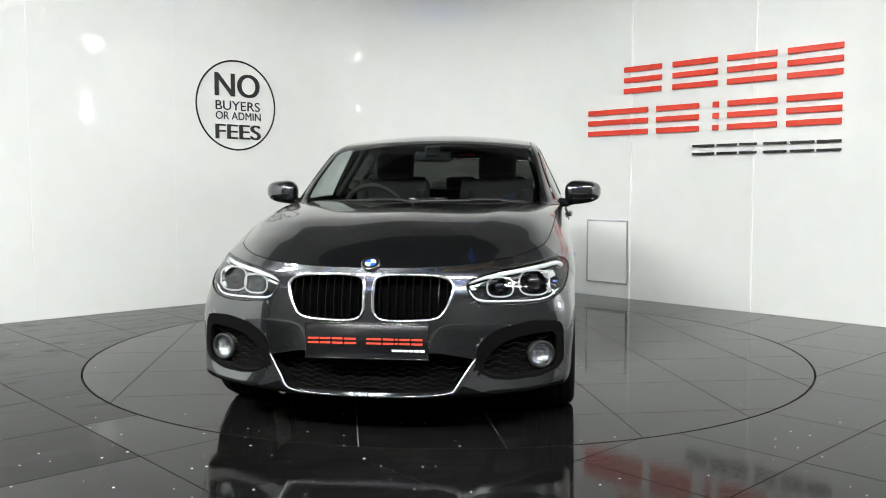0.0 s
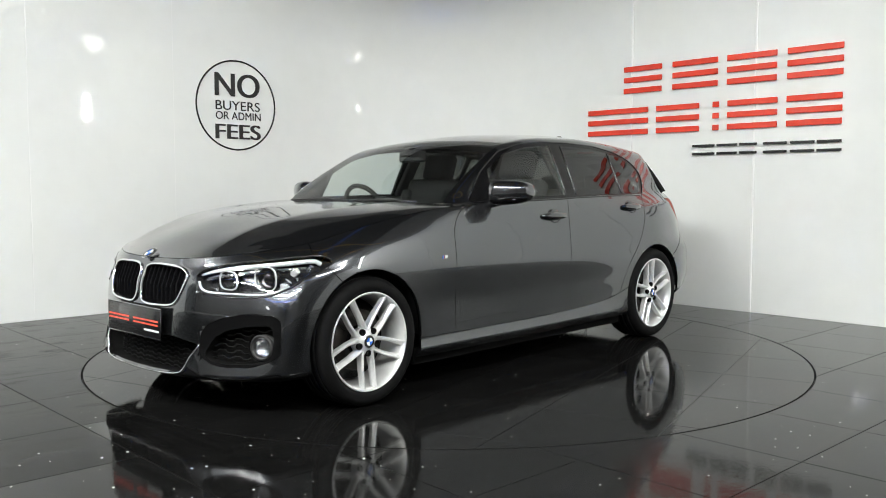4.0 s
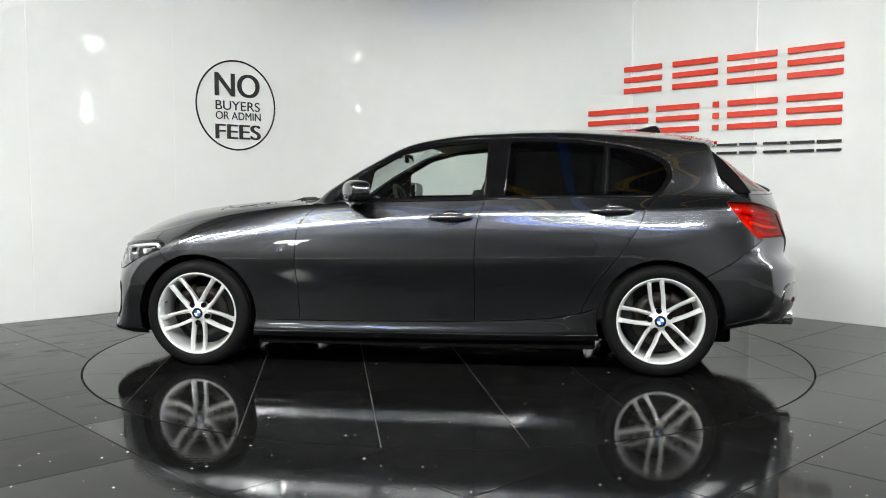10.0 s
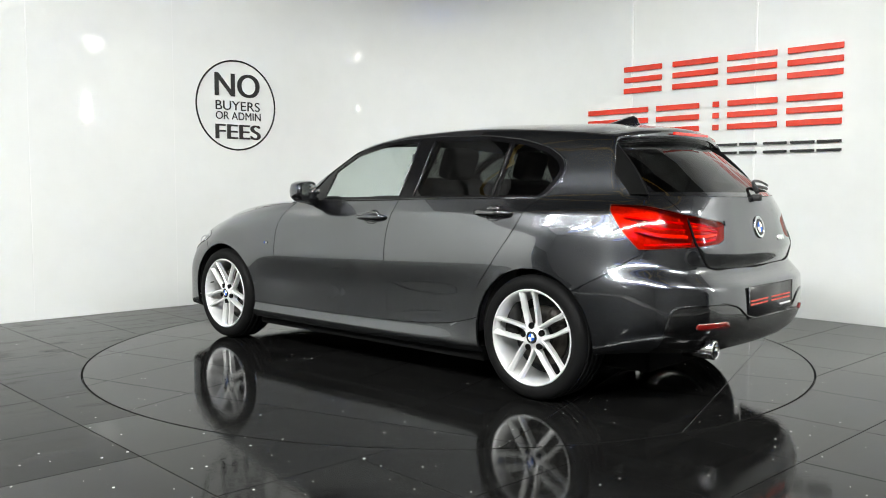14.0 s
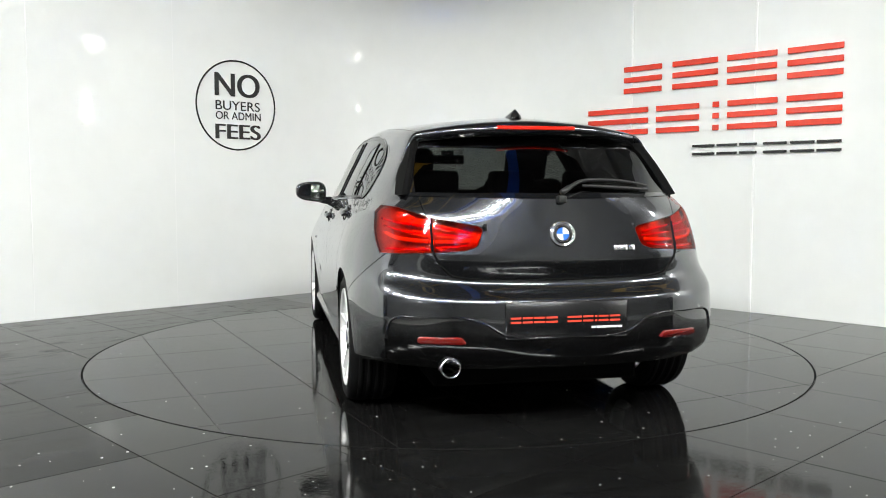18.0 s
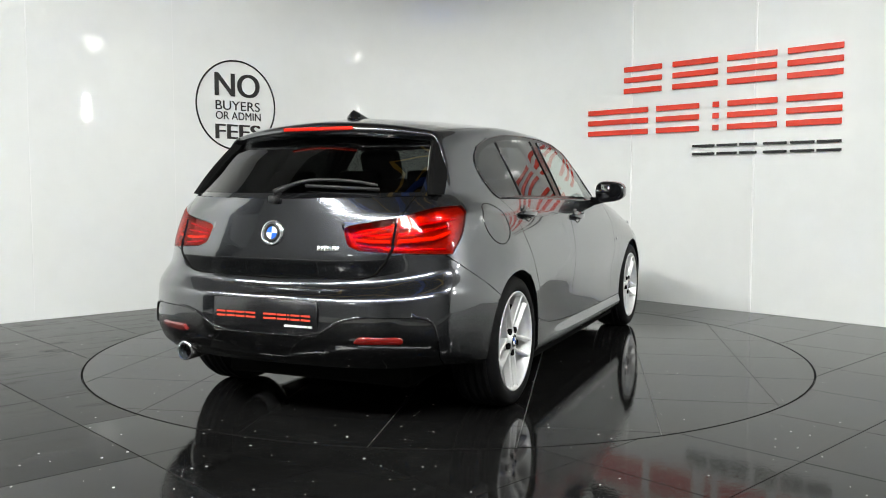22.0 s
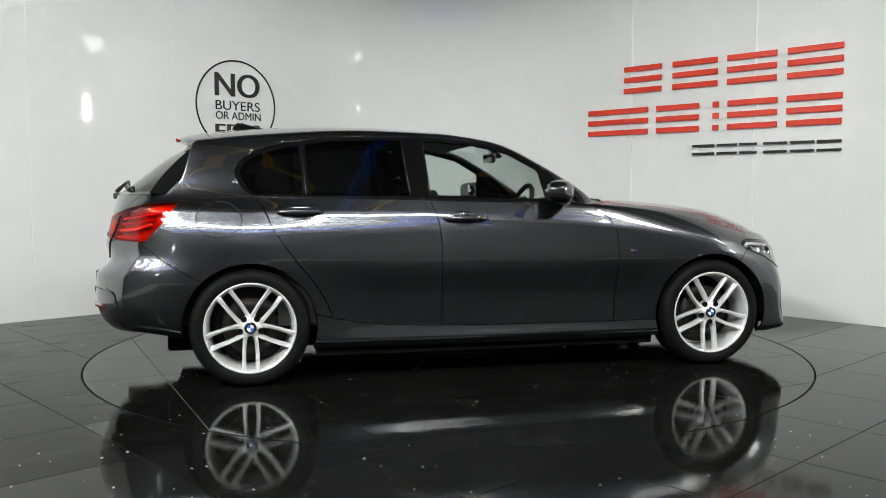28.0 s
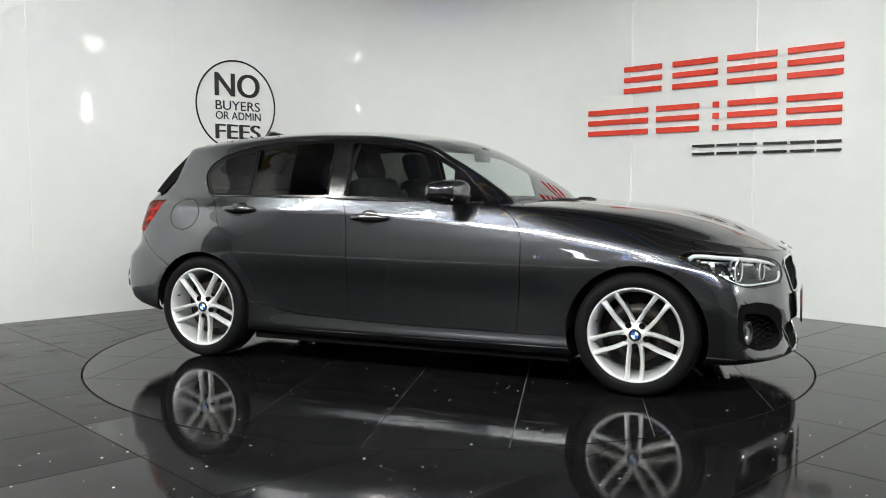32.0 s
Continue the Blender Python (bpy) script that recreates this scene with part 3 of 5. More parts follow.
SILL = ring([(2.11, 0, .205), (2.10, .2, .205), (2.062, .4, .203), (1.985, .61, .206), (1.805, .830, .222), (1.345, .866, .237), (1.0, .860, .235), (.7, .861, .235),
             (.2, .862, .235), (-.3, .862, .236), (-.8, .862, .24), (-1.3, .866, .26), (-1.65, .855, .30), (-1.96, .77, .345), (-2.13, .5, .34), (-2.17, .25, .335), (-2.18, 0, .33)])
BOTTOM = ring([(2.06, 0, .172), (2.05, .2, .172), (2.00, .38, .168), (1.92, .56, .172), (1.76, .775, .182), (1.345, .84, .19), (1.0, .84, .19), (.7, .84, .188),
               (.2, .84, .188), (-.3, .84, .19), (-.8, .84, .194), (-1.3, .84, .21), (-1.64, .83, .265), (-1.93, .74, .300), (-2.08, .5, .292), (-2.12, .25, .288), (-2.13, 0, .288)])
# over the top: the middle line and the line of the screen pillars and roof rails
CENTRE = [(4, 1.80, 0, .846), (5, 1.53, 0, .926), (6, 1.16, 0, .968), (6.9, .87, 0, .982), (7.0, .84, 0, .965), (7.1, .80, 0, .952), (7.5, .66, 0, 1.030), (8, .433, 0, 1.186), (8.5, .12, 0, 1.352), (9, -.25, 0, 1.413),
          (10, -.75, 0, 1.436), (11, -1.3, 0, 1.421), (12, -1.60, 0, 1.390), (12.3, -1.745, 0, 1.356), (12.36, -1.748, 0, 1.328), (12.45, -1.70, 0, 1.308), (12.6, -1.808, 0, 1.243), (12.8, -1.952, 0, 1.135)]
RAIL = [(4, 1.70, .50, .846), (5, 1.455, .57, .908), (6, 1.09, .615, .955), (6.9, .74, .665, .978), (7.0, .71, .69, .972), (7.1, .68, .70, .972), (7.5, .57, .694, 1.048), (8, .335, .664, 1.192), (8.5, .05, .628, 1.322), (9, -.28, .606, 1.368),
        (10, -.75, .594, 1.380), (11, -1.3, .576, 1.348), (12, -1.53, .563, 1.327), (12.3, -1.640, .550, 1.314), (12.36, -1.643, .550, 1.300), (12.45, -1.618, .562, 1.274), (12.6, -1.684, .585, 1.211), (12.8, -1.770, .613, 1.118)]


def skin():
    """Half of the body's outer skin as a grid; a face layer says which zone each face is in."""
    per = 10
    top_s = sorted(set(np.round(np.concatenate([np.arange(3, 13.0001, 1 / per), [6.95, 7.05, 7.08, 8.55, 12.3, 12.33, 12.36, 12.45, 12.96]]), 4)))
    low_s = sorted(set(np.round(np.concatenate([np.arange(0, 3, 1 / per), top_s, np.arange(13, 16.0001, 1 / per)]), 4)))
    lines = [curve(k, low_s) for k in (BELT, SHOULDER, CREASE, WAIST, FLANK, SEAM, SILL, BOTTOM)]

    def belt(s):
        return curve(BELT, [s])[0]

    # cross lines over the top, joined to the belt line at the bonnet's lip and at the foot of the rear glass
    c, r = np.array(CENTRE), np.array(RAIL)
    d = curve(BELT, c[:, 0])
    cols = {"c": c[:, 1:], "m": r[:, 1:]}
    cols["q"] = c[:, 1:] * 0.5 + r[:, 1:] * 0.5 + np.stack([0.25 * (c[:, 1] - r[:, 1]), 0 * c[:, 1], 0.25 * (c[:, 3] - r[:, 3])], 1)
    cols["r"] = c[:, 1:] * 0.18 + r[:, 1:] * 0.82 + np.stack([0.15 * (c[:, 1] - r[:, 1]), 0 * c[:, 1], 0.17 * (c[:, 3] - r[:, 3])], 1)
    n = 0.5 * (r[:, 1:] + d)
    n[:, 1] += 0.012
    n[:3, 2] += 0.006
    dome = np.isin(c[:, 0], (4, 5, 6, 6.9))
    cols["r"][dome, 2] += 0.007
    cols["q"][dome, 2] -= 0.003
    cols["n"] = n
    lip = {"c": 0, "q": 1.25, "r": 2.05, "m": 2.45, "n": 2.75}
    tail = {"c": 16, "q": 14.9, "r": 14.0, "m": 13.06, "n": 13.03}
    top = {}
    for key, v in cols.items():
        a, b = belt(lip[key]), belt(tail[key])
        knots = [(3, *a)] + [(s, *p) for s, p in zip(c[:, 0], v)] + [(13, *b)]
        top[key] = curve(knots, top_s)
    bm = bmesh.new()
    zone = bm.faces.layers.int.new("zone")
    index = {s: i for i, s in enumerate(low_s)}

    def chain(points, first, steps):
        k = [(i, *p) for i, p in enumerate(points)]
        if first:
            k = [(-1, points[1][0], -points[1][1], points[1][2])] + k
        n_ = len(points) - 1
        return curve(k, np.linspace(0, n_, n_ * steps + 1))

    grid_low, grid_top = [], {}
    steps = 6
    for i, s in enumerate(low_s):
        pts = [l[i] for l in lines]
        if s in top_s:
            j = top_s.index(s)
            up = [top[key][j] for key in ("c", "q", "r", "m", "n")]
            full = chain(up + pts, True, steps)
            # a crisp fold along the shoulder, from the front door to the tail light, and along the bonnet's ridges
            k = 6 * steps
            w = min(1, max(0, (s - 4.5) / 1.0)) * min(1, max(0, (13.0 - s) / 0.5))
            fold = np.vstack([chain(up + pts[:2], True, steps)[:-1], chain(pts[1:], False, steps)])
            full = full + (fold - full) * w
            w = min(1, max(0, (s - 3.2) / 0.6)) * min(1, max(0, (7.0 - s) / 0.6))
            fold = np.vstack([chain(up[:3], True, steps)[:-1], chain(up[2:] + pts, False, steps)])
            full = full + (fold - full) * w
            col = [bm.verts.new(p) for p in full]
            grid_top[s] = col[:5 * steps + 1]
            grid_low.append(col[5 * steps:])
        else:
            full = chain(pts, False, steps)
            if s > 13:
                # the tailgate's lower edge and the bumper's edge are crisp
                w = 0.75 * min(1, (s - 13) / 0.6)
                fold = np.vstack([chain(pts[:2], False, steps)[:-1], chain(pts[1:3], False, steps)[:-1], chain(pts[2:5], False, steps)[:-1], chain(pts[4:], False, steps)])
                full = full + (fold - full) * w
            grid_low.append([bm.verts.new(p) for p in full])
    for a, b in zip(grid_low, grid_low[1:]):
        for j in range(len(a) - 1):
            f = bm.faces.new((a[j], a[j + 1], b[j + 1], b[j]))
            f[zone] = 9
    for s0, s1 in zip(top_s, top_s[1:]):
        a, b, mid = grid_top[s0], grid_top[s1], 0.5 * (s0 + s1)
        for j in range(5 * steps):
            f = bm.faces.new((a[j], a[j + 1], b[j + 1], b[j]))
            v = (j + 0.5) / steps
            if mid < 6.95:
                z = 1
            elif mid < 7.08:
                z = 2 if v < 3.4 else 8
            elif mid < 8.55:
                z = 3 if v < 2.83 else 8
            elif mid < 12.0 or (mid < 12.3 and v > 2.83):
                z = 4 if v < 2.83 else 8
            elif mid < 12.45:
                z = 5 if v < 2.83 else 8
            elif mid < 12.96:
                z = 6 if v < 2.7 else (7 if v < 3.0 + 1.1 * (mid - 12.45) else 8)
            else:
                z = 5 if v < 3.0 else 8
            f[zone] = z
    bmesh.ops.remove_doubles(bm, verts=bm.verts, dist=0.0015)
    bmesh.ops.recalc_face_normals(bm, faces=bm.faces)
    if sum(f.normal.y for f in bm.faces if f.calc_center_median().y > 0.7) < 0:
        bmesh.ops.reverse_faces(bm, faces=bm.faces)
    for v in bm.verts:
        if abs(v.co.y) < 0.002:
            v.co.y = 0
    return bm, zone


# outlines in the side view (x, z)
DLO = rounded([(.54, .983), (.36, 1.152), (.15, 1.277), (-.062, 1.328), (-.295, 1.349), (-.562, 1.353), (-.898, 1.343), (-1.135, 1.313), (-1.305, 1.266), (-1.39, 1.216),
               (-1.425, 1.163), (-1.41, 1.103), (-1.36, 1.035), (-1.325, 1.013), (-.708, 1.006), (-.381, .999), (.269, .981)], 0.03, 3)
PANE_FRONT = rounded([(.325, 1.0), (.30, 1.165), (.13, 1.258), (-.07, 1.305), (-.30, 1.325), (-.370, 1.327), (-.352, 1.014), (.1, 1.004)], 0.014, 3)
PANE_REAR = rounded([(-.475, 1.016), (-.503, 1.328), (-.62, 1.329), (-.9, 1.319), (-1.037, 1.30), (-1.018, 1.022)], 0.012, 3)
PANE_QUARTER = rounded([(-1.055, 1.022), (-1.073, 1.293), (-1.135, 1.286), (-1.29, 1.241), (-1.36, 1.20), (-1.392, 1.158), (-1.378, 1.108), (-1.335, 1.045), (-1.305, 1.026)], 0.014, 3)
DOOR_FRONT_EDGE = smooth_line([(.575, .972), (.655, .925), (.712, .863), (.737, .783), (.74, .591), (.728, .462), (.72, .285)])
SILL_SEAM = smooth_line([(1.02, .290), (.72, .289), (.271, .289), (-.305, .299), (-.704, .323), (-.90, .358), (-1.04, .40)])
PILLAR_EDGE = smooth_line([(-.372, 1.02), (-.325, .893), (-.307, .749), (-.305, .50), (-.305, .295)])
REAR_EDGE = smooth_line([(-1.352, 1.03), (-1.275, .965), (-1.218, .843), (-1.107, .681), (-.994, .535), (-.93, .421), (-.905, .355)])
ARCH_F = [(1.345 + .357 * math.cos(radians(a)), .318 + .352 * math.sin(radians(a))) for a in range(-40, 221, 6)]
ARCH_R = [(-1.345 + .352 * math.cos(radians(a)), .318 + .345 * math.sin(radians(a))) for a in range(-40, 221, 6)]
BUMPER_F = smooth_line([(1.50, .60), (1.56, .665), (1.612, .725)])
BUMPER_R = smooth_line([(-1.58, .565), (-1.66, .61), (-1.75, .66), (-1.86, .735), (-1.92, .78)])
# outlines from the front and from behind (y, z)
LAMP_F = rounded([(.398, .658), (.43, .602), (.465, .577), (.592, .565), (.674, .565), (.758, .577), (.812, .614), (.834, .675), (.838, .718), (.80, .750), (.70, .738), (.53, .713), (.45, .693)], 0.02, 3)
KIDNEY = smooth_line([(.018, .60), (.026, .672), (.07, .694), (.18, .697), (.29, .691), (.345, .668), (.354, .632), (.328, .56), (.288, .518), (.18, .507), (.07, .508), (.026, .534), (.018, .60)], 4)[:-1]
INTAKE = rounded([(-.1, .375), (.30, .372), (.445, .342), (.36, .215), (.30, .198), (-.1, .186)], 0.02, 3)
VENT = rounded([(.474, .306), (.520, .378), (.585, .418), (.68, .438), (.776, .446), (.789, .40), (.786, .312), (.765, .288), (.70, .270), (.588, .262), (.505, .274)], 0.02, 3)
VENT_TRIM = rounded([(.446, .318), (.452, .385), (.485, .435), (.56, .473), (.68, .494), (.785, .490), (.812, .465), (.816, .318), (.790, .288), (.705, .256), (.586, .250), (.517, .260), (.459, .290)], 0.02, 3)
CHIN = [(-.1, .172), (.29, .186), (.36, .200), (.395, .234), (.473, .206), (.545, .196), (.703, .206), (.77, .224), (.815, .226), (.83, .10), (-.1, .10)]
LAMP_R = rounded([(.345, .885), (.37, .815), (.42, .797), (.56, .787), (.80, .775), (.90, .80), (.80, .962), (.735, .985), (.68, .978), (.56, .935), (.36, .898)], 0.015, 3)
LAMP_R_SIDE = [(-1.70, 1.02), (-1.722, .962), (-1.79, .872), (-1.895, .762)]
HATCH = rounded([(-.1, 1.06), (.60, 1.06), (.575, .95), (.557, .80), (.535, .745), (.485, .690), (.42, .676), (-.1, .668)], 0.02, 3)
DIFFUSER = rounded([(-.1, .20), (-.1, .430), (.2, .432), (.285, .45), (.36, .50), (.45, .522), (.70, .520), (.735, .500), (.752, .42), (.742, .30), (.70, .20)], 0.02, 3)


def behind(line, x, z):
    """Whether the point lies on the tail's side of a side-view line that runs downward or upward."""
    pts = sorted(line, key=lambda p: p[1])
    for (x0, z0), (x1, z1) in zip(pts, pts[1:]):
        if z0 <= z <= z1:
            return x < x0 + (x1 - x0) * (z - z0) / max(z1 - z0, 1e-6)
    return x < (pts[0][0] if z < pts[0][1] else pts[-1][0])


def under(line, x, z):
    pts = sorted(line)
    for (x0, z0), (x1, z1) in zip(pts, pts[1:]):
        if x0 <= x <= x1:
            return z < z0 + (z1 - z0) * (x - x0) / max(x1 - x0, 1e-6)
    return z < (pts[0][1] if x < pts[0][0] else pts[-1][1])


def panel_of(f, z):
    x, y, h = f.calc_center_median()
    if z in (1, 2, 3, 4, 5, 6, 7):
        return {1: "bonnet", 2: "cowl", 3: "windscreen", 4: "roof", 5: "tailgate", 6: "rear_window", 7: "rear_window_trim"}[z]
    if y > 0.45 and inside(DLO, x, h):
        for name, p in (("front_window", PANE_FRONT), ("rear_side_window", PANE_REAR), ("quarter_window", PANE_QUARTER)):
            if inside(p, x, h):
                return name
        return "window_trim"
    if z == 8:
        return "side_frame"
    if y > 0.5 and (inside(ARCH_F, x, h) or inside(ARCH_R, x, h)):
        return None
    if x > 1.3:
        if x > 1.5 and inside(LAMP_F, y, h):
            return "headlight"
        if x > 1.7:
            for name, p in (("grille", KIDNEY), ("intake", INTAKE), ("vent", VENT), ("vent_trim", VENT_TRIM), ("chin", CHIN)):
                if inside(p, y, h):
                    return name
    if x > 1.345 and not behind(BUMPER_F, x, h):
        return "front_bumper"
    if x < -1.55:
        if inside(LAMP_R, y, h) and behind(LAMP_R_SIDE, x, h):
            return "tail_light" if y > 0.556 else "tailgate_light"
        if x < -1.9 and inside(HATCH, y, h):
            return "tailgate"
        if x < -1.8 and inside(DIFFUSER, y, h):
            return "diffuser"
        if under(BUMPER_R, x, h):
            return "rear_bumper"
        return "side_frame"
    if -1.2 < x < 1.2 and under(SILL_SEAM, x, h) or h < 0.28:
        return "sill"
    if not behind(DOOR_FRONT_EDGE, x, h):
        return "front_wing"
    if not behind(PILLAR_EDGE, x, h):
        return "front_door"
    if not behind(REAR_EDGE, x, h):
        return "rear_door"
    return "side_frame"


def body_panels():
    bm, zone = skin()
    side = lambda f: f[zone] >= 8
    low = lambda f: f[zone] == 9
    nose = lambda f: f[zone] == 9 and f.calc_center_median().x > 1.45
    tail = lambda f: f[zone] == 9 and f.calc_center_median().x < -1.6
    for p in (DLO, PANE_FRONT, PANE_REAR, PANE_QUARTER):
        cut(bm, p, 0, 2, lambda f: f[zone] >= 8 and f.calc_center_median().y > 0.45, True)
    for p in (DOOR_FRONT_EDGE, SILL_SEAM, PILLAR_EDGE, REAR_EDGE, ARCH_F, ARCH_R, BUMPER_F, BUMPER_R, LAMP_R_SIDE):
        cut(bm, p, 0, 2, lambda f: f[zone] == 9 and f.calc_center_median().y > 0.45)
    for p in (LAMP_F, KIDNEY, INTAKE, VENT, VENT_TRIM, CHIN):
        cut(bm, p, 1, 2, nose, True)
    for p in (LAMP_R, HATCH):
        cut(bm, p, 1, 2, tail, True)
    cut(bm, DIFFUSER, 1, 2, tail, True)
    cut(bm, [(.556, .70), (.556, 1.0)], 1, 2, tail)
    groups = {}
    for f in bm.faces:
        name = panel_of(f, f[zone])
        if name:
            groups.setdefault(name, []).append(f)
    out = {}
    for name, faces in groups.items():
        b = bmesh.new()
        seen = {}
        for f in faces:
            vs = []
            for v in f.verts:
                if v not in seen:
                    seen[v] = (b.verts.new(v.co), v.normal.copy())
                vs.append(seen[v][0])
            try:
                b.faces.new(vs)
            except ValueError:
                pass
        out[name] = b
    bm.free()
    return out


def mirrored(bm):
    c = bm.copy()
    bmesh.ops.scale(c, vec=(1, -1, 1), verts=c.verts)
    bmesh.ops.reverse_faces(c, faces=c.faces)
    return c


def finish(bm, gap=0.002, rim=0.014):
    """Draws the panel's free edges back by the gap and turns them inward, so that shut lines are real."""
    bmesh.ops.remove_doubles(bm, verts=bm.verts, dist=0.0022)
    bmesh.ops.dissolve_degenerate(bm, dist=0.0005, edges=bm.edges)
    bm.normal_update()
    move = {}
    border = [e for e in bm.edges if len(e.link_faces) == 1]
    for e in border:
        f = e.link_faces[0]
        d = e.verts[1].co - e.verts[0].co
        if d.length < 1e-7:
            continue
        side = f.normal.cross(d.normalized())
        if side.dot(f.calc_center_median() - e.verts[0].co) < 0:
            side.negate()
        for v in e.verts:
            move[v] = move.get(v, Vector()) + side * d.length
    normals = {}
    for v in move:
        n = Vector()
        for f in v.link_faces:
            n += f.normal * f.calc_area()
        normals[v] = n.normalized() if n.length > 1e-12 else v.normal.copy()
    for v, s in move.items():
        if s.length > 1e-6:
            v.co += s.normalized() * gap
    r = bmesh.ops.extrude_edge_only(bm, edges=border)
    new_v = [v for v in r["geom"] if isinstance(v, bmesh.types.BMVert)]
    for v in new_v:
        near = min((o for e in v.link_edges for o in e.verts if o in normals), key=lambda o: (o.co - v.co).length, default=None)
        if near is not None:
            v.co -= normals[near] * rim
    for e in border:
        if e.is_valid:
            e.smooth = False
    return bm


PANELS = body_panels()
from mathutils.bvhtree import BVHTree
_hull = join(*[b.copy() for b in PANELS.values()])
TREE = BVHTree.FromBMesh(_hull)
_hull.free()


def on_side(x, z, lift=0.0):
    p, n, _, _ = TREE.ray_cast(Vector((x, 2, z)), Vector((0, -1, 0)))
    if p is None:
        return Vector((x, 0.85, z)), Vector((0, 1, 0))
    n = n if n.y > 0 else -n
    return p + n * lift, n


def on_nose(y, z, lift=0.0):
    p, n, _, _ = TREE.ray_cast(Vector((3, abs(y) + 1e-4, z)), Vector((-1, 0, 0)))
    if p is None:
        return Vector((2.05, y, z)), Vector((1, 0, 0))
    n = n if n.x > 0 else -n
    p = p + n * lift
    return (Vector((p.x, math.copysign(p.y, y) if y else p.y, p.z)), Vector((n.x, math.copysign(1, y) * n.y, n.z)))


def on_tail(y, z, lift=0.0):
    p, n, _, _ = TREE.ray_cast(Vector((-3, abs(y) + 1e-4, z)), Vector((1, 0, 0)))
    if p is None:
        return Vector((-2.1, y, z)), Vector((-1, 0, 0))
    n = n if n.x < 0 else -n
    p = p + n * lift
    return (Vector((p.x, math.copysign(p.y, y) if y else p.y, p.z)), Vector((n.x, math.copysign(1, y) * n.y, n.z)))


def frame_at(p, n, up=(0, 0, 1)):
    """A pose at p whose z axis is n and whose y axis points up."""
    z = n.normalized()
    x = Vector(up).cross(z).normalized()
    y = z.cross(x)
    m = Matrix((x, y, z)).transposed().to_4x4()
    m.translation = p
    return m


GLASS_OF = {"windscreen": SCREEN, "rear_window": PRIVACY, "front_window": SCREEN, "rear_side_window": PRIVACY, "quarter_window": PRIVACY}
TRIM = {"window_trim": FRAME, "rear_window_trim": PIANO, "cowl": PLASTIC, "diffuser": CHARCOAL_AND_SHADE, "vent_trim": BUMPER_BLACK, "chin": BUMPER_BLACK}
SINGLE = ("bonnet", "cowl", "windscreen", "roof", "tailgate", "rear_window", "front_bumper", "rear_bumper", "diffuser", "chin")
PART = {}
for _name, _bm in PANELS.items():
    if _name in ("headlight", "grille", "intake", "vent", "tail_light", "tailgate_light"):
        continue
    _mat = GLASS_OF.get(_name) or TRIM.get(_name) or PAINT
    if _name in SINGLE:
        _b = join(_bm.copy(), mirrored(_bm))
        bmesh.ops.remove_doubles(_b, verts=_b.verts, dist=0.0008)
        PART[_name] = part(_name, finish(_b, 0.0 if _name in GLASS_OF or _name == "cowl" else 0.002), _mat, CAR)
    else:
        for _sgn in (1, -1):
            _b = _bm.copy() if _sgn > 0 else mirrored(_bm)
            PART[_name, _sgn] = part(_name, finish(_b, 0.0 if _name in GLASS_OF or _name in ("window_trim", "vent_trim") else 0.002), _mat, CAR)


def both(bm, name, mat, parent=CAR, label=""):
    """A part on the left and its mirror image on the right."""
    right = mirrored(bm)
    return part(name, bm, mat, parent, label), part(name, right, mat, parent, label)


def recess(name, shift):
    """The floor and the walls of an opening in the skin."""
    bm = PANELS[name].copy()
    if name == "intake":
        bm = join(bm, mirrored(bm))
        bmesh.ops.remove_doubles(bm, verts=bm.verts, dist=0.0008)
    first = bm.faces[:]
    r = bmesh.ops.extrude_face_region(bm, geom=first)
    bmesh.ops.delete(bm, geom=[f for f in first if f.is_valid], context="FACES_ONLY")
    bmesh.ops.translate(bm, vec=shift, verts=[v for v in r["geom"] if isinstance(v, bmesh.types.BMVert)])
    return bm


def along(points, where, lift, radius, steps=6, closed=False):
    """A bar that follows the skin through points of the nose or the tail."""
    return tube([where(y, z, lift)[0] for y, z in points], radius, steps, closed)


def roundel(pose_m, r, parent):
    """Round badge with four quarters."""
    holder = part("badge", lathe([(0, 0), (r, 0), (r, 0.003), (r * 0.93, 0.005), (r * 0.9, 0.004), (0, 0.004)], 32, "Z"), CHROME, parent, "round chrome rimmed badge")
    holder.matrix_local = pose_m
    part("badge_ring", lathe([(r * 0.58, 0.0042), (r * 0.9, 0.0042), (r * 0.9, 0.0048), (r * 0.58, 0.0052)], 32, "Z", closed=True), BLACK, holder)
    for k in range(4):
        pts = [(0, 0)] + [(r * 0.58 * math.cos(radians(k * 90 + a)), r * 0.58 * math.sin(radians(k * 90 + a))) for a in range(0, 91, 15)]
        part("badge_quarter", slab(pts, 0.0016, Matrix.Translation((0, 0, 0.0056))), BLUE if k % 2 else WHITE, holder, smooth=False)


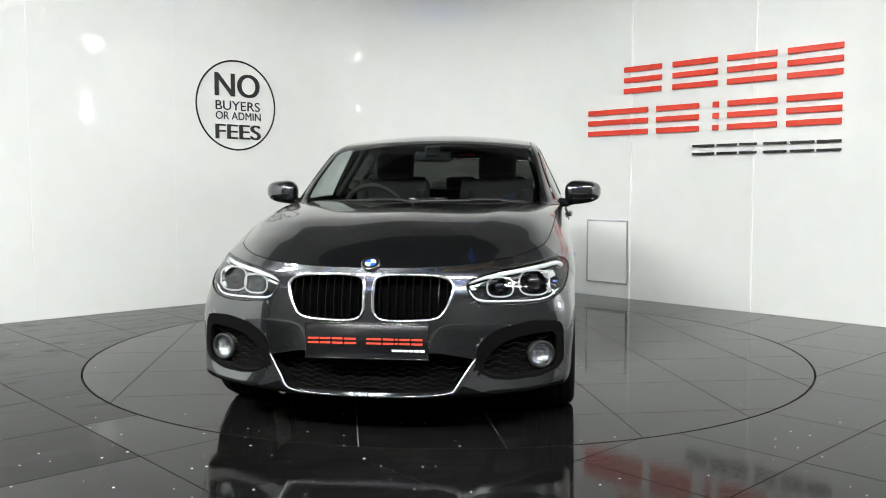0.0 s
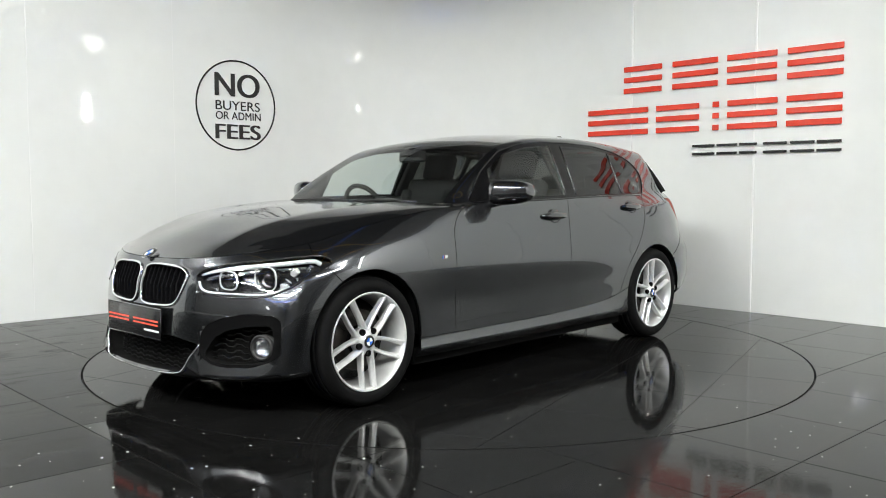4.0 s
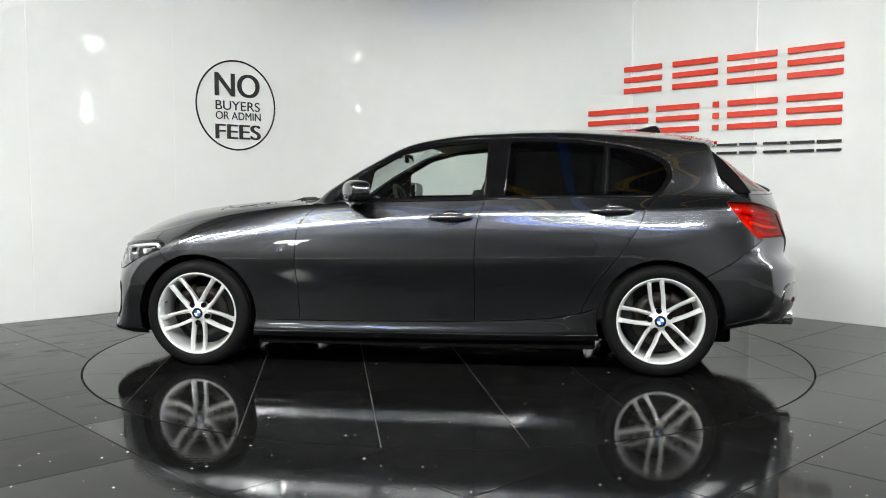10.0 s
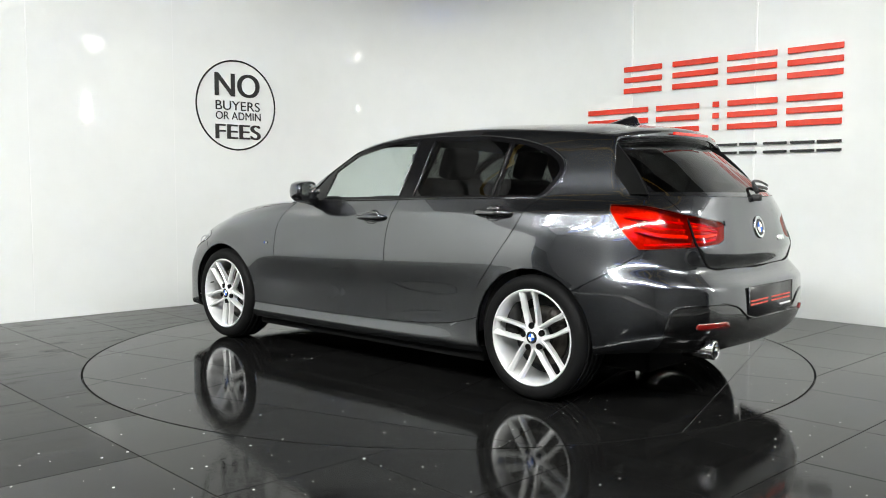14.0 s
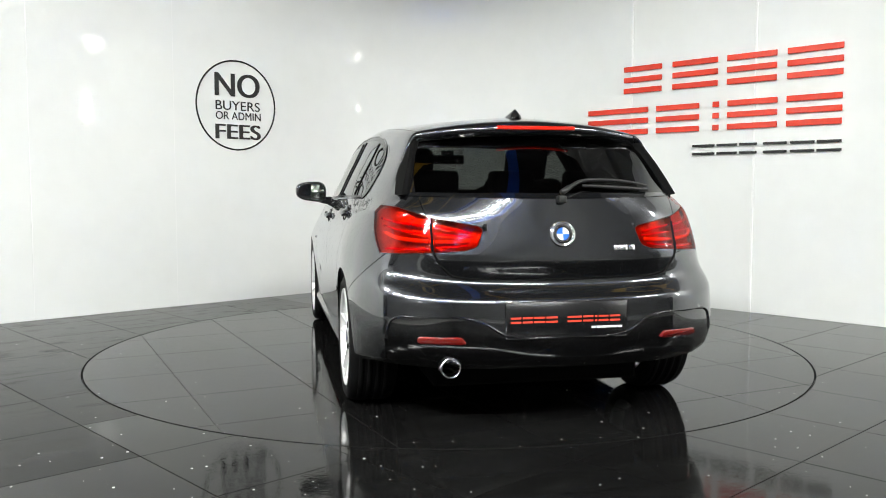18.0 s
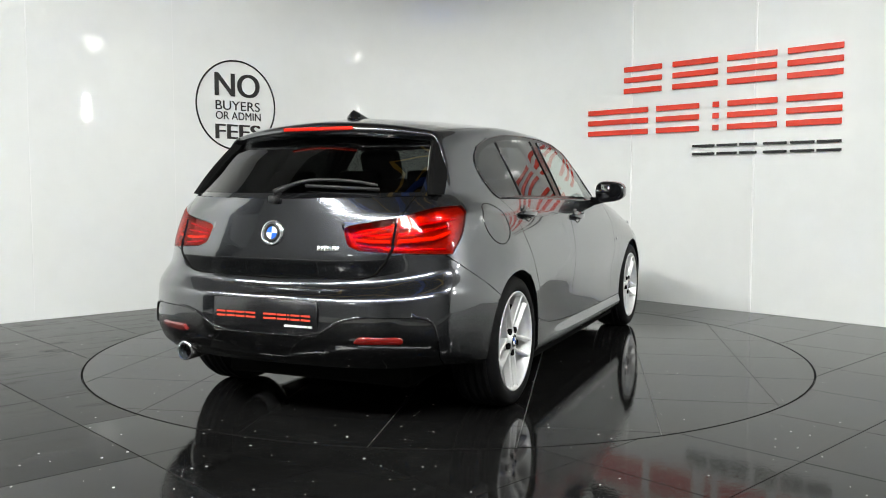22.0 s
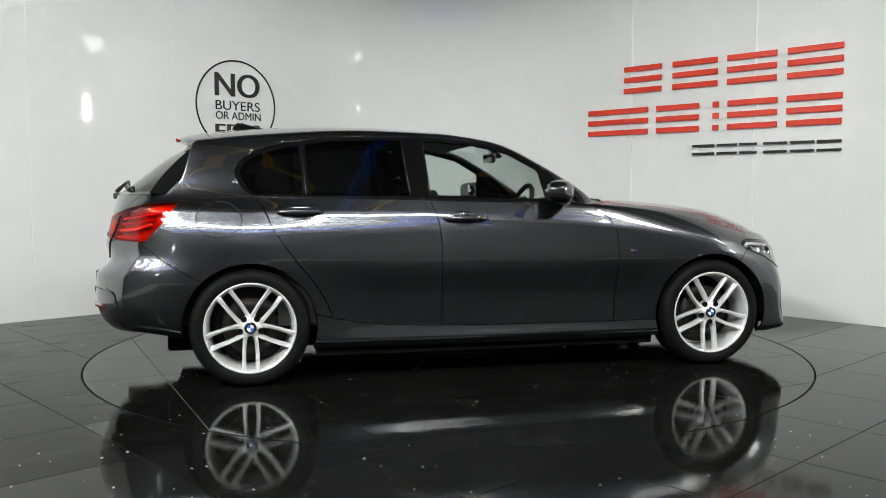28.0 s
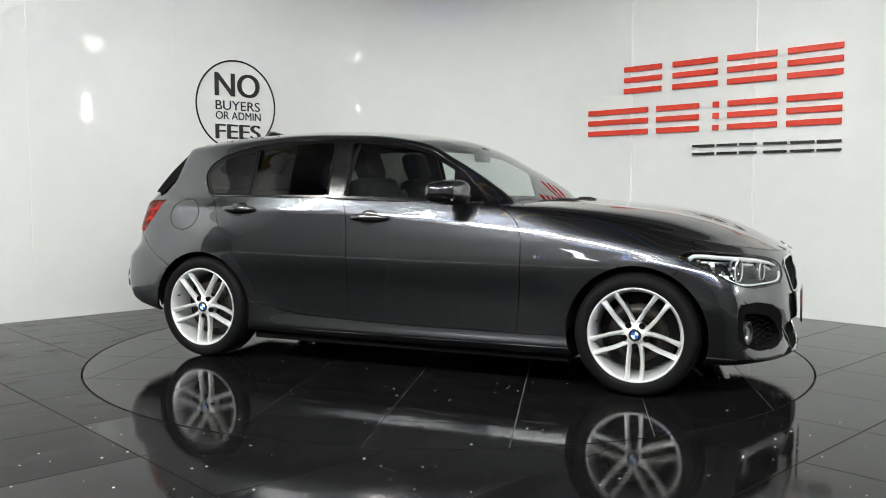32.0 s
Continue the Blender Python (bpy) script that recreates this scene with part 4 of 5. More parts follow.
# ---- wheels ----
def wheel(x, sgn):
    """Tyre, alloy rim with five twin spokes, hub, bolts, disc and caliper; the outer face looks along +y."""
    w = new("wheel")
    spin = 82 if x < 0 < sgn else -90        # the wheels stopped at different angles
    w.parent = CAR
    R, half = 0.3165, 0.1125
    prof = [(0.232, -half + 0.012), (0.250, -half), (0.285, -half - 0.004), (0.305, -half + 0.008), (R - 0.003, -half + 0.030), (R, -0.04), (R, 0.04), (R - 0.003, half - 0.030),
            (0.305, half - 0.008), (0.285, half + 0.004), (0.262, half + 0.003), (0.246, half - 0.002), (0.238, half - 0.012), (0.232, half - 0.02)]
    part("tyre", lathe(prof, 72, "Y", closed=True), RUBBER, w)
    # tread grooves as thin dark rings
    for y in (-0.06, -0.02, 0.02, 0.06):
        part("tread_rib", lathe([(R - 0.002, y - 0.013), (R + 0.0018, y - 0.013), (R + 0.0018, y + 0.013), (R - 0.002, y + 0.013)], 72, "Y", closed=True), RUBBER, w)
    part("rim", lathe([(0.2415, half - 0.006), (0.2435, half - 0.002), (0.2395, half + 0.002), (0.2325, half - 0.004), (0.226, half - 0.018), (0.217, half - 0.05), (0.212, -0.08), (0.236, -half + 0.01), (0.238, -half + 0.01), (0.221, -0.07), (0.226, half - 0.05), (0.236, half - 0.018)], 72, "Y", closed=True), SILVER, w)
    for k in range(5):
        a0 = radians(spin + 72 * k)
        for s in (-1, 1):
            bm = bmesh.new()
            rows = []
            for i in range(9):
                t = i / 8
                r = 0.046 + t * 0.185
                off = s * (0.0255 + 0.0095 * min(1, t * 2.2) ** 0.8)
                wdt = 0.0118 + 0.0010 * t - 0.0022 * math.sin(math.pi * t) + (0.003 if i == 8 else 0)
                y = half - 0.020 + 0.018 * t ** 1.4
                dp = 0.030 + 0.012 * (1 - t)
                ch = 0.0045
                lowr = 0.020 * min(1, t * 3 + 0.15) * (1 - 0.4 * t)
                o_, i_ = off + s * wdt, off - s * wdt
                row = [(o_, y - dp), (o_, y - ch), (o_ - s * ch, y), (o_ - s * 0.012, y - 0.001), (i_, y - lowr * 0.8 - ch), (i_, y - dp)]
                if s < 0:
                    row = row[::-1]
                rows.append([bm.verts.new((r * math.cos(a0) - o * math.sin(a0), yy, r * math.sin(a0) + o * math.cos(a0))) for o, yy in row])
            for p, q in zip(rows, rows[1:]):
                for j in range(6):
                    bm.faces.new((p[j], p[(j + 1) % 6], q[(j + 1) % 6], q[j]))
            bm.faces.new(rows[0][::-1])
            bm.faces.new(rows[-1])
            bmesh.ops.recalc_face_normals(bm, faces=bm.faces)
            part("spoke", bm, SILVER, w, smooth=False)
    part("hub", lathe([(0, half - 0.014), (0.036, half - 0.014), (0.039, half - 0.018), (0.060, half - 0.022), (0.067, half - 0.030), (0.067, half - 0.075), (0, half - 0.075)], 40, "Y"), SILVER, w)
    for k in range(5):
        a = radians(spin + 72 * k)
        b = lathe([(0, half - 0.019), (0.0085, half - 0.019), (0.0085, half - 0.016), (0.0150, half - 0.0145), (0.0160, half - 0.016), (0.0160, half - 0.03), (0, half - 0.03)], 18, "Y")
        bmesh.ops.translate(b, vec=(0.058 * math.cos(a), 0, 0.058 * math.sin(a)), verts=b.verts)
        part("wheel_bolt", b, VOID, w)
    roundel(Matrix.Translation((0, half - 0.0145, 0)) @ Matrix.Rotation(radians(-90), 4, "X"), 0.033, w)
    v = tube([(0.205, half - 0.05, 0.06), (0.200, half - 0.02, 0.058)], 0.004, 8)
    part("valve", v, PLASTIC, w)
    part("brake_disc", lathe([(0.07, 0.012), (0.150, 0.012), (0.150, -0.012), (0.07, -0.012)], 48, "Y", closed=True), STEEL, w)
    cal = bmesh.new()
    rows = []
    for i in range(7):
        a = radians((35 if x > 0 else 115) + i * 6)
        rows.append([cal.verts.new((r * math.cos(a), y, r * math.sin(a))) for r, y in ((0.10, 0.04), (0.165, 0.035), (0.172, -0.03), (0.10, -0.04))])
    for p, q in zip(rows, rows[1:]):
        for j in range(4):
            cal.faces.new((p[j], p[(j + 1) % 4], q[(j + 1) % 4], q[j]))
    cal.faces.new(rows[0])
    cal.faces.new(rows[-1])
    bmesh.ops.recalc_face_normals(cal, faces=cal.faces)
    part("brake_caliper", cal, STEEL, w)
    part("axle_back", lathe([(0, -0.03), (0.2, -0.03), (0.2, -0.035), (0, -0.035)], 32, "Y"), BLACK, w)
    w.matrix_local = Matrix.Translation((x, 0.752 * sgn, 0.3183)) @ (Matrix.Identity(4) if sgn > 0 else Matrix.Rotation(radians(180), 4, "Z"))
    return w


for _x in (1.345, -1.345):
    for _s in (1, -1):
        wheel(_x, _s)

# wheel housings, floor and engine bay
for _x, _r in ((1.345, 0.35), (-1.345, 0.345)):
    b = bmesh.new()
    rows = []
    for i in range(25):
        a = radians(-2 + 184 * i / 24)
        rows.append([b.verts.new((_x + r * math.cos(a), y, 0.318 + r * math.sin(a))) for r, y in ((_r + 0.004, on_side(_x + (_r + 0.012) * math.cos(a), 0.318 + (_r + 0.012) * math.sin(a))[0].y * 0.985 - 0.004), (_r + 0.03, 0.78), (_r + 0.03, 0.48), (0.02, 0.48))])
    for p, q in zip(rows, rows[1:]):
        for j in range(3):
            b.faces.new((p[j], p[j + 1], q[j + 1], q[j]))
    both(b, "wheel_arch_liner", PLASTIC)
part("underbody", join(box(0.05, 0, 0.22, 3.7, 1.0, 0.15, 0.02), box(0, 0.64, 0.185, 1.98, 0.32, 0.09, 0.01), box(0, -0.64, 0.185, 1.98, 0.32, 0.09, 0.01), box(1.70, 0, 0.215, 0.5, 0.9, 0.07, 0.01)), VOID, CAR)
part("engine_block", box(1.35, 0, 0.5, 0.75, 0.9, 0.45, 0.05), BLACK, CAR)
part("boot_floor", box(-1.75, 0, 0.45, 0.62, 1.2, 0.3, 0.04), INSIDE, CAR)

# ---- nose ----
for name, shift, mat in (("grille", (-0.07, 0, 0), VOID), ("intake", (-0.11, 0, 0.0), VOID), ("vent", (-0.06, -0.01, 0), VOID)):
    if name == "intake":
        part("intake_back", recess(name, shift), mat, CAR)
    else:
        both(recess(name, shift), name + "_back", mat)


def kidney_grille(sgn):
    g = new("kidney_grille")
    g.parent = CAR
    tagged(g, "rounded black slatted grille in chrome surround")
    line = [(y * sgn, z) for y, z in KIDNEY]
    part("surround", along(line, on_nose_grille, 0.003, 0.0075, 8, True), CHROME, g)
    for k in range(9):
        y = 0.045 + 0.0355 * k
        zs = [z / 100 for z in range(50, 71) if inside(KIDNEY, y, z / 100)]
        if len(zs) < 3:
            continue
        p0, p1 = on_nose_grille(y * sgn, zs[0])[0], on_nose_grille(y * sgn, zs[-1])[0]
        mid = on_nose_grille(y * sgn, 0.5 * (zs[0] + zs[-1]))[0]
        b = bmesh.new()
        rows = []
        for p in (p0 - Vector((0.012, 0, 0.004)), mid - Vector((0.004, 0, 0)), p1 - Vector((0.012, 0, -0.004))):
            rows.append([b.verts.new(p + Vector(o)) for o in ((0, -0.002, 0), (0.003, 0, 0), (0, 0.002, 0), (-0.045, 0.006, 0), (-0.045, -0.006, 0))])
        for p, q in zip(rows, rows[1:]):
            for j in range(5):
                b.faces.new((p[j], p[(j + 1) % 5], q[(j + 1) % 5], q[j]))
        bmesh.ops.recalc_face_normals(b, faces=b.faces)
        part("slat", b, PIANO, g, smooth=False)


def on_nose_grille(y, z, lift=0.0):
    return on_nose(y, z, lift)


kidney_grille(1)
kidney_grille(-1)


def wavy_bars(poly, where, zs, y0, y1, sgn, parent, back, hole=None):
    """Wavy bars across an opening; hole: y, z and radius of what they stop at."""
    for z in zs:
        runs = [[]]
        n = int((y1 - y0) / 0.008)
        for i in range(n + 1):
            y = y0 + (y1 - y0) * i / n
            zz = z + 0.0045 * max(-1, min(1, 2.2 * math.sin(y * 2 * math.pi / 0.075)))
            free = hole is None or math.hypot(y - hole[0], zz - hole[1]) > hole[2]
            if free and inside(poly, y, zz) and inside(poly, y, zz + 0.008) and inside(poly, y, zz - 0.008):
                runs[-1].append(where(y * sgn, zz, -back)[0])
            elif runs[-1]:
                runs.append([])
        for pts in runs:
            if len(pts) > 3:
                part("mesh_bar", tube(pts, 0.0031, 5), MESH, parent)


for sgn in (1, -1):
    v = new("air_vent")
    v.parent = CAR
    tagged(v, "black wavy meshed bumper vent with round fog light")
    wavy_bars(VENT, on_nose, [0.272 + 0.024 * k for k in range(8)], 0.46, 0.775, sgn, v, 0.028, (0.727, 0.342, 0.062))
    p, n = on_nose(0.727 * sgn, 0.342)
    n = (Vector((1, 0.35 * sgn, 0))).normalized()
    m = frame_at(p - n * 0.055, n)
    for name, prof, mat in (("fog_light_ring", [(0.060, 0.02), (0.062, 0.035), (0.052, 0.042), (0.046, 0.03), (0.046, 0.0), (0.060, 0)], PLASTIC),
                            ("fog_light_reflector", [(0, 0.004), (0.02, 0.006), (0.036, 0.016), (0.046, 0.03), (0.046, 0.026), (0, 0)], SATIN),
                            ("fog_light_lens", [(0, 0.040), (0.02, 0.039), (0.046, 0.032), (0.046, 0.030), (0, 0.036)], LENS)):
        o = part(name, lathe([(a * 0.98, b_) for a, b_ in prof], 36, "Z"), mat, v)
        o.matrix_local = m
wv = new("lower_grille")
wv.parent = CAR
for z in (0.215, 0.237, 0.259, 0.281, 0.303, 0.325, 0.347):
    wavy_bars(INTAKE, on_nose, [z], 0.0, 0.44, 1, wv, 0.072)
    wavy_bars(INTAKE, on_nose, [z], 0.0, 0.44, -1, wv, 0.072)
lip = [(-y, z) for y, z in smooth_line([(.448, .345), (.40, .275), (.365, .217), (.33, .203), (.29, .197), (.15, .189), (.004, .186)], 4)][:-1]
lip = lip + [(-y, z) for y, z in reversed(lip)]
part("lip_strip", along(lip, on_nose, 0.004, 0.0048), SATIN, CAR, "satin silver lower lip strip")


def headlight(sgn):
    h = new("headlight_unit")
    h.parent = CAR
    tagged(h, "clear headlight with twin round projectors and white light brow")
    skin_ = PANELS["headlight"].copy() if sgn > 0 else mirrored(PANELS["headlight"])
    part("lens", finish(skin_, 0.001, 0.004), LENS, h)
    back = recess("headlight", (-0.075, -0.012, 0))
    back = back if sgn > 0 else mirrored(back)
    part("housing", back, LAMP_BLACK, h)
    edge = [p for p in LAMP_F]
    part("lens_seal", along([(y * sgn, z) for y, z in edge], on_nose, -0.002, 0.0045, 6, True), BLACK, h)
    brow = smooth_line([(.418, .664), (.48, .684), (.56, .699), (.65, .714), (.72, .724), (.79, .734), (.818, .718)], 4)
    part("light_brow", tube([on_nose(y * sgn, z, -0.020)[0] for y, z in brow], [0.005 + 0.006 * min(1, i / 8) for i in range(len(brow))], 8), LED, h)
    corner = smooth_line([(.418, .634), (.438, .606), (.468, .590), (.53, .584), (.60, .582), (.68, .582), (.75, .592), (.798, .624)], 4)
    part("corner_light", tube([on_nose(y * sgn, z, -0.014)[0] for y, z in corner], [0.0065 - 0.0001 * i for i in range(len(corner))], 8), LED, h)
    shelf = smooth_line([(.43, .650), (.50, .668), (.60, .684), (.70, .702), (.79, .715)], 4)
    part("upper_bezel", along([(y * sgn, z) for y, z in shelf], on_nose, -0.045, 0.012), CHROME, h)
    for y, z, rx, rz in ((0.548, 0.638, 0.056, 0.042), (0.690, 0.648, 0.066, 0.054)):
        p, n = on_nose(y * sgn, z)
        n = Vector((1, 0.18 * sgn, 0)).normalized()
        m = frame_at(p - n * 0.072, n)
        bow = lambda a, e: math.copysign(abs(a) ** e, a)
        ring_ = [(rx * bow(math.cos(radians(k)), 0.7), rz * bow(math.sin(radians(k)), 0.7), 0.046) for k in range(0, 360, 8)]
        o = part("light_ring", tube(ring_, 0.0038, 8, True), GUIDE, h)
        o.matrix_local = m
        r = rz
        for name, prof, mat in (("projector_cup", [(r * 0.95, 0.040), (r * 0.98, 0.0), (0, 0.0), (0, 0.006), (r * 0.7, 0.012), (r * 0.86, 0.036)], DARK_CHROME),
                                ("projector_lens", [(0, 0.044), (r * 0.3, 0.041), (r * 0.55, 0.030), (r * 0.7, 0.012), (0, 0.012)], PIANO)):
            o = part(name, lathe(prof, 36, "Z"), mat, h)
            o.matrix_local = m
    # faceted chrome between and outside the rings
    for y, z, w, t, turn in ((.772, .690, .028, .05, 30), (.775, .650, .030, .045, -25), (.805, .705, .022, .04, 55), (.792, .668, .016, .03, -5), (.77, .632, .026, .02, 10)):
        p, n = on_nose(y * sgn, z, -0.036)
        o = part("facet", box(0, 0, 0, w, t, 0.02, 0.006, 2), CHROME if turn % 2 else SILVER, h, smooth=False)
        o.matrix_local = Matrix.Translation(p) @ Matrix.Rotation(radians(turn * sgn), 4, "X") @ Matrix.Rotation(radians(90 + turn * 0.4 * sgn), 4, "Y")


headlight(1)
headlight(-1)


def number_plate(m, w, h_):
    """Black show plate; its words become plain bars."""
    pl = part("number_plate", box(0, 0, 0.004, w, h_, 0.008, 0.003, 1), BLACK, CAR, "black show plate with red and white bars")
    pl.matrix_local = m
    part("plate_frame", tube([(-w / 2, -h_ / 2, 0.006), (w / 2, -h_ / 2, 0.006), (w / 2, h_ / 2, 0.006), (-w / 2, h_ / 2, 0.006)], 0.0035, 6, True), PIANO, pl)
    for x0, x1 in ((-0.25, -0.205), (-0.197, -0.155), (-0.147, -0.102), (-0.094, -0.045), (0.0, 0.062), (0.07, 0.115), (0.123, 0.132), (0.14, 0.183), (0.191, 0.236)):
        for y in (-0.014, 0.004):
            part("plate_bar", box((x0 + x1) / 2, y + 0.006, 0.009, x1 - x0, 0.0075, 0.002), PLATE_RED, pl, smooth=False)
    for k in range(6):
        part("plate_bar", box(0.118 + 0.0235 * k, -0.036, 0.009, 0.02, 0.009, 0.002), WHITE, pl, smooth=False)


number_plate(frame_at(Vector((2.108, 0, 0.424)), Vector((1, 0, 0.03))), 0.525, 0.145)
number_plate(frame_at(Vector((-2.194, 0, 0.507)), Vector((-1, 0, 0.0))), 0.54, 0.155)
_p, _n = Vector((2.022, 0, 0.738)), Vector((0.55, 0, 0.84))
roundel(frame_at(_p + _n.normalized() * 0.004, _n, (0, 0, 1)), 0.041, CAR)
_p, _n = on_tail(0.0, 0.864)
roundel(frame_at(_p + _n * 0.002, _n), 0.047, CAR)
part("badge_surround", tube([_p + frame_at(Vector(), _n).to_3x3() @ Vector((0.051 * math.cos(2 * math.pi * i / 36), 0.051 * math.sin(2 * math.pi * i / 36), 0.001)) for i in range(36)], 0.007, 8, True), CHROME, CAR)
for _s in (1, -1):
    part("diffuser_rim", along([(y * _s, z) for y, z in DIFFUSER if z > 0.41 and y > 0.0], on_tail, 0.002, 0.0055), PIANO, CAR)
_low = [(y, z) for y, z in HATCH if z < 0.93 and y > 0.0]
_low = _low + [(0.0, 0.668)] + [(-y, z) for y, z in reversed(_low)]
part("hatch_seal", along(_low, on_tail, 0.0005, 0.0055), VOID, CAR, "black rubber hatch seal")
for k, wd in enumerate((0.012, 0.012, 0.03, 0.03)):
    _p, _n = on_tail(-0.24 - (0.0, 0.018, 0.042, 0.078)[k], 0.802, 0.001)
    o = part("model_badge_bar", box(0, 0, 0.001, wd, 0.026, 0.003, 0.001, 1), CHROME, CAR)
    o.matrix_local = frame_at(_p, _n)

# ---- tail ----
for sgn in (1, -1):
    t = new("tail_light_unit")
    t.parent = CAR
    tagged(t, "glossy red wraparound tail light with light bars")
    for name in ("tail_light", "tailgate_light"):
        b = PANELS[name].copy() if sgn > 0 else mirrored(PANELS[name])
        part("lens", finish(b, 0.0015, 0.003), RED_CLEAR, t)
        b = recess(name, (0.045, -0.012, 0))
        part("reflector_bowl", b if sgn > 0 else mirrored(b), LAMP_RED, t)
    for pts, r, mat in (([(.575, .838), (.64, .842), (.70, .850), (.745, .872)], 0.010, RED_BAR), ([(.575, .898), (.64, .908), (.70, .918), (.745, .93)], 0.007, RED),
                        ([(.545, .838), (.47, .838), (.40, .842)], 0.009, RED_BAR), ([(.545, .900), (.47, .888), (.39, .872)], 0.006, RED),
                        ([(.575, .868), (.66, .876), (.74, .90)], 0.005, RED), ([(.545, .869), (.47, .864), (.385, .856)], 0.005, RED),
                        ([(.575, .805), (.65, .802), (.74, .80)], 0.006, RED), ([(.545, .812), (.47, .815), (.41, .822)], 0.005, RED)):
        path = [on_tail(y * sgn, z, -r - 0.008)[0] for y, z in smooth_line(pts, 5)]
        part("light_bar", tube(path, r, 8), mat, t)
    p, n = on_tail(0.535 * sgn, 0.424, 0.0)
    m = rounded([(-.108, -.012), (-.085, .016), (.095, .016), (.108, .0), (.095, -.016), (-.08, -.018)], 0.01, 3)
    o = part("reflector", slab([(y * -sgn, z) for y, z in m][::sgn], 0.02, None, 0.003), RED_DARK, CAR, "red bumper reflector")
    o.matrix_local = frame_at(p + n * 0.001, n)
for _s in (1, -1):
    part("lamp_gap", along([(.556 * _s, z / 1000) for z in range(792, 932, 20)], on_tail, -0.002, 0.0055), VOID, CAR)
part("high_brake_light", join(box(-1.750, 0, 1.341, 0.012, 0.38, 0.018, 0.004)), RED, CAR, "red high brake light bar")
part("exhaust_pipe", tube([(-1.85, .492, .304), (-1.99, .492, .304)], 0.034, 20), STEEL, CAR)
_b = lathe([(0.036, 0), (0.0445, 0), (0.0445, -0.15), (0.040, -0.155), (0.037, -0.15)], 36, "X", closed=True)
bmesh.ops.translate(_b, vec=(-1.988, .492, .304), verts=_b.verts)
part("exhaust_tip", _b, CHROME, CAR, "chrome exhaust tip")
_arm = smooth_line([(0.0, 1.02), (-0.05, 1.045), (-0.11, 1.068), (-0.20, 1.075), (-0.33, 1.068), (-0.44, 1.05)], 4)
_w = new("rear_wiper")
_w.parent = CAR
part("wiper_arm", tube([on_tail(y, z, 0.028)[0] for y, z in _arm], [0.013] * 4 + [0.010 - 0.0003 * i for i in range(len(_arm) - 4)], 8), PLASTIC, _w)
part("wiper_blade", tube([on_tail(-0.12 - 0.03 * i, 1.062 - 0.0015 * i, 0.012)[0] for i in range(12)], 0.008, 6), PLASTIC, _w)
_p = on_tail(0.0, 1.015)[0]
part("wiper_pivot", box(_p.x - 0.01, 0, 1.012, 0.05, 0.035, 0.035, 0.01), PLASTIC, _w)

# black fins along the rear glass
for sgn in (1, -1):
    fin = bmesh.new()
    rows = []
    for i in range(9):
        t_ = i / 8
        e = Vector((-1.622 - 0.224 * t_, 0.567 + 0.072 * t_, 1.280 - 0.250 * t_))
        deep = 0.014 + 0.020 * math.sin(math.pi * min(1, t_ * 0.9 + 0.08))
        rows.append([fin.verts.new((e.x + dx, (e.y + dy) * sgn, e.z + dz)) for dx, dy, dz in ((0.05 + 0.045 * t_ * (1.3 - t_), 0.020 + 0.034 * t_ * (1.45 - t_), 0.002), (-deep, 0.008 + 0.008 * t_, 0.004), (-deep, -0.006, 0.004), (0.0, -0.03, 0), (0.03, -0.03, -0.01))])
    for a, b in zip(rows, rows[1:]):
        for j in range(5):
            fin.faces.new((a[j], a[(j + 1) % 5], b[(j + 1) % 5], b[j]))
    fin.faces.new(rows[0])
    fin.faces.new(rows[-1])
    bmesh.ops.recalc_face_normals(fin, faces=fin.faces)
    part("window_fin", fin, VOID, CAR, "black fin beside rear window", smooth=False)

# ---- roof aerial ----
_fin = bmesh.new()
_rows = []
for x, h0, wd in ((-1.22, 0.0, 0.008), (-1.28, 0.012, 0.026), (-1.33, 0.027, 0.036), (-1.37, 0.038, 0.036), (-1.405, 0.042, 0.03), (-1.428, 0.030, 0.028), (-1.438, 0.0, 0.014)):
    z0 = 1.421 - 0.03 * (abs(x) - 1.3)
    _rows.append([_fin.verts.new((x, y, z)) for y, z in ((-wd, z0 - 0.008), (-wd * 0.8, z0 + h0 * 0.25), (-wd * 0.34, z0 + h0 * 0.72), (0, z0 + h0), (wd * 0.34, z0 + h0 * 0.72), (wd * 0.8, z0 + h0 * 0.25), (wd, z0 - 0.008))])
for a, b in zip(_rows, _rows[1:]):
    for j in range(6):
        _fin.faces.new((a[j], a[j + 1], b[j + 1], b[j]))
bmesh.ops.recalc_face_normals(_fin, faces=_fin.faces)
part("roof_aerial", _fin, PIANO, CAR, "dark shark fin roof aerial")

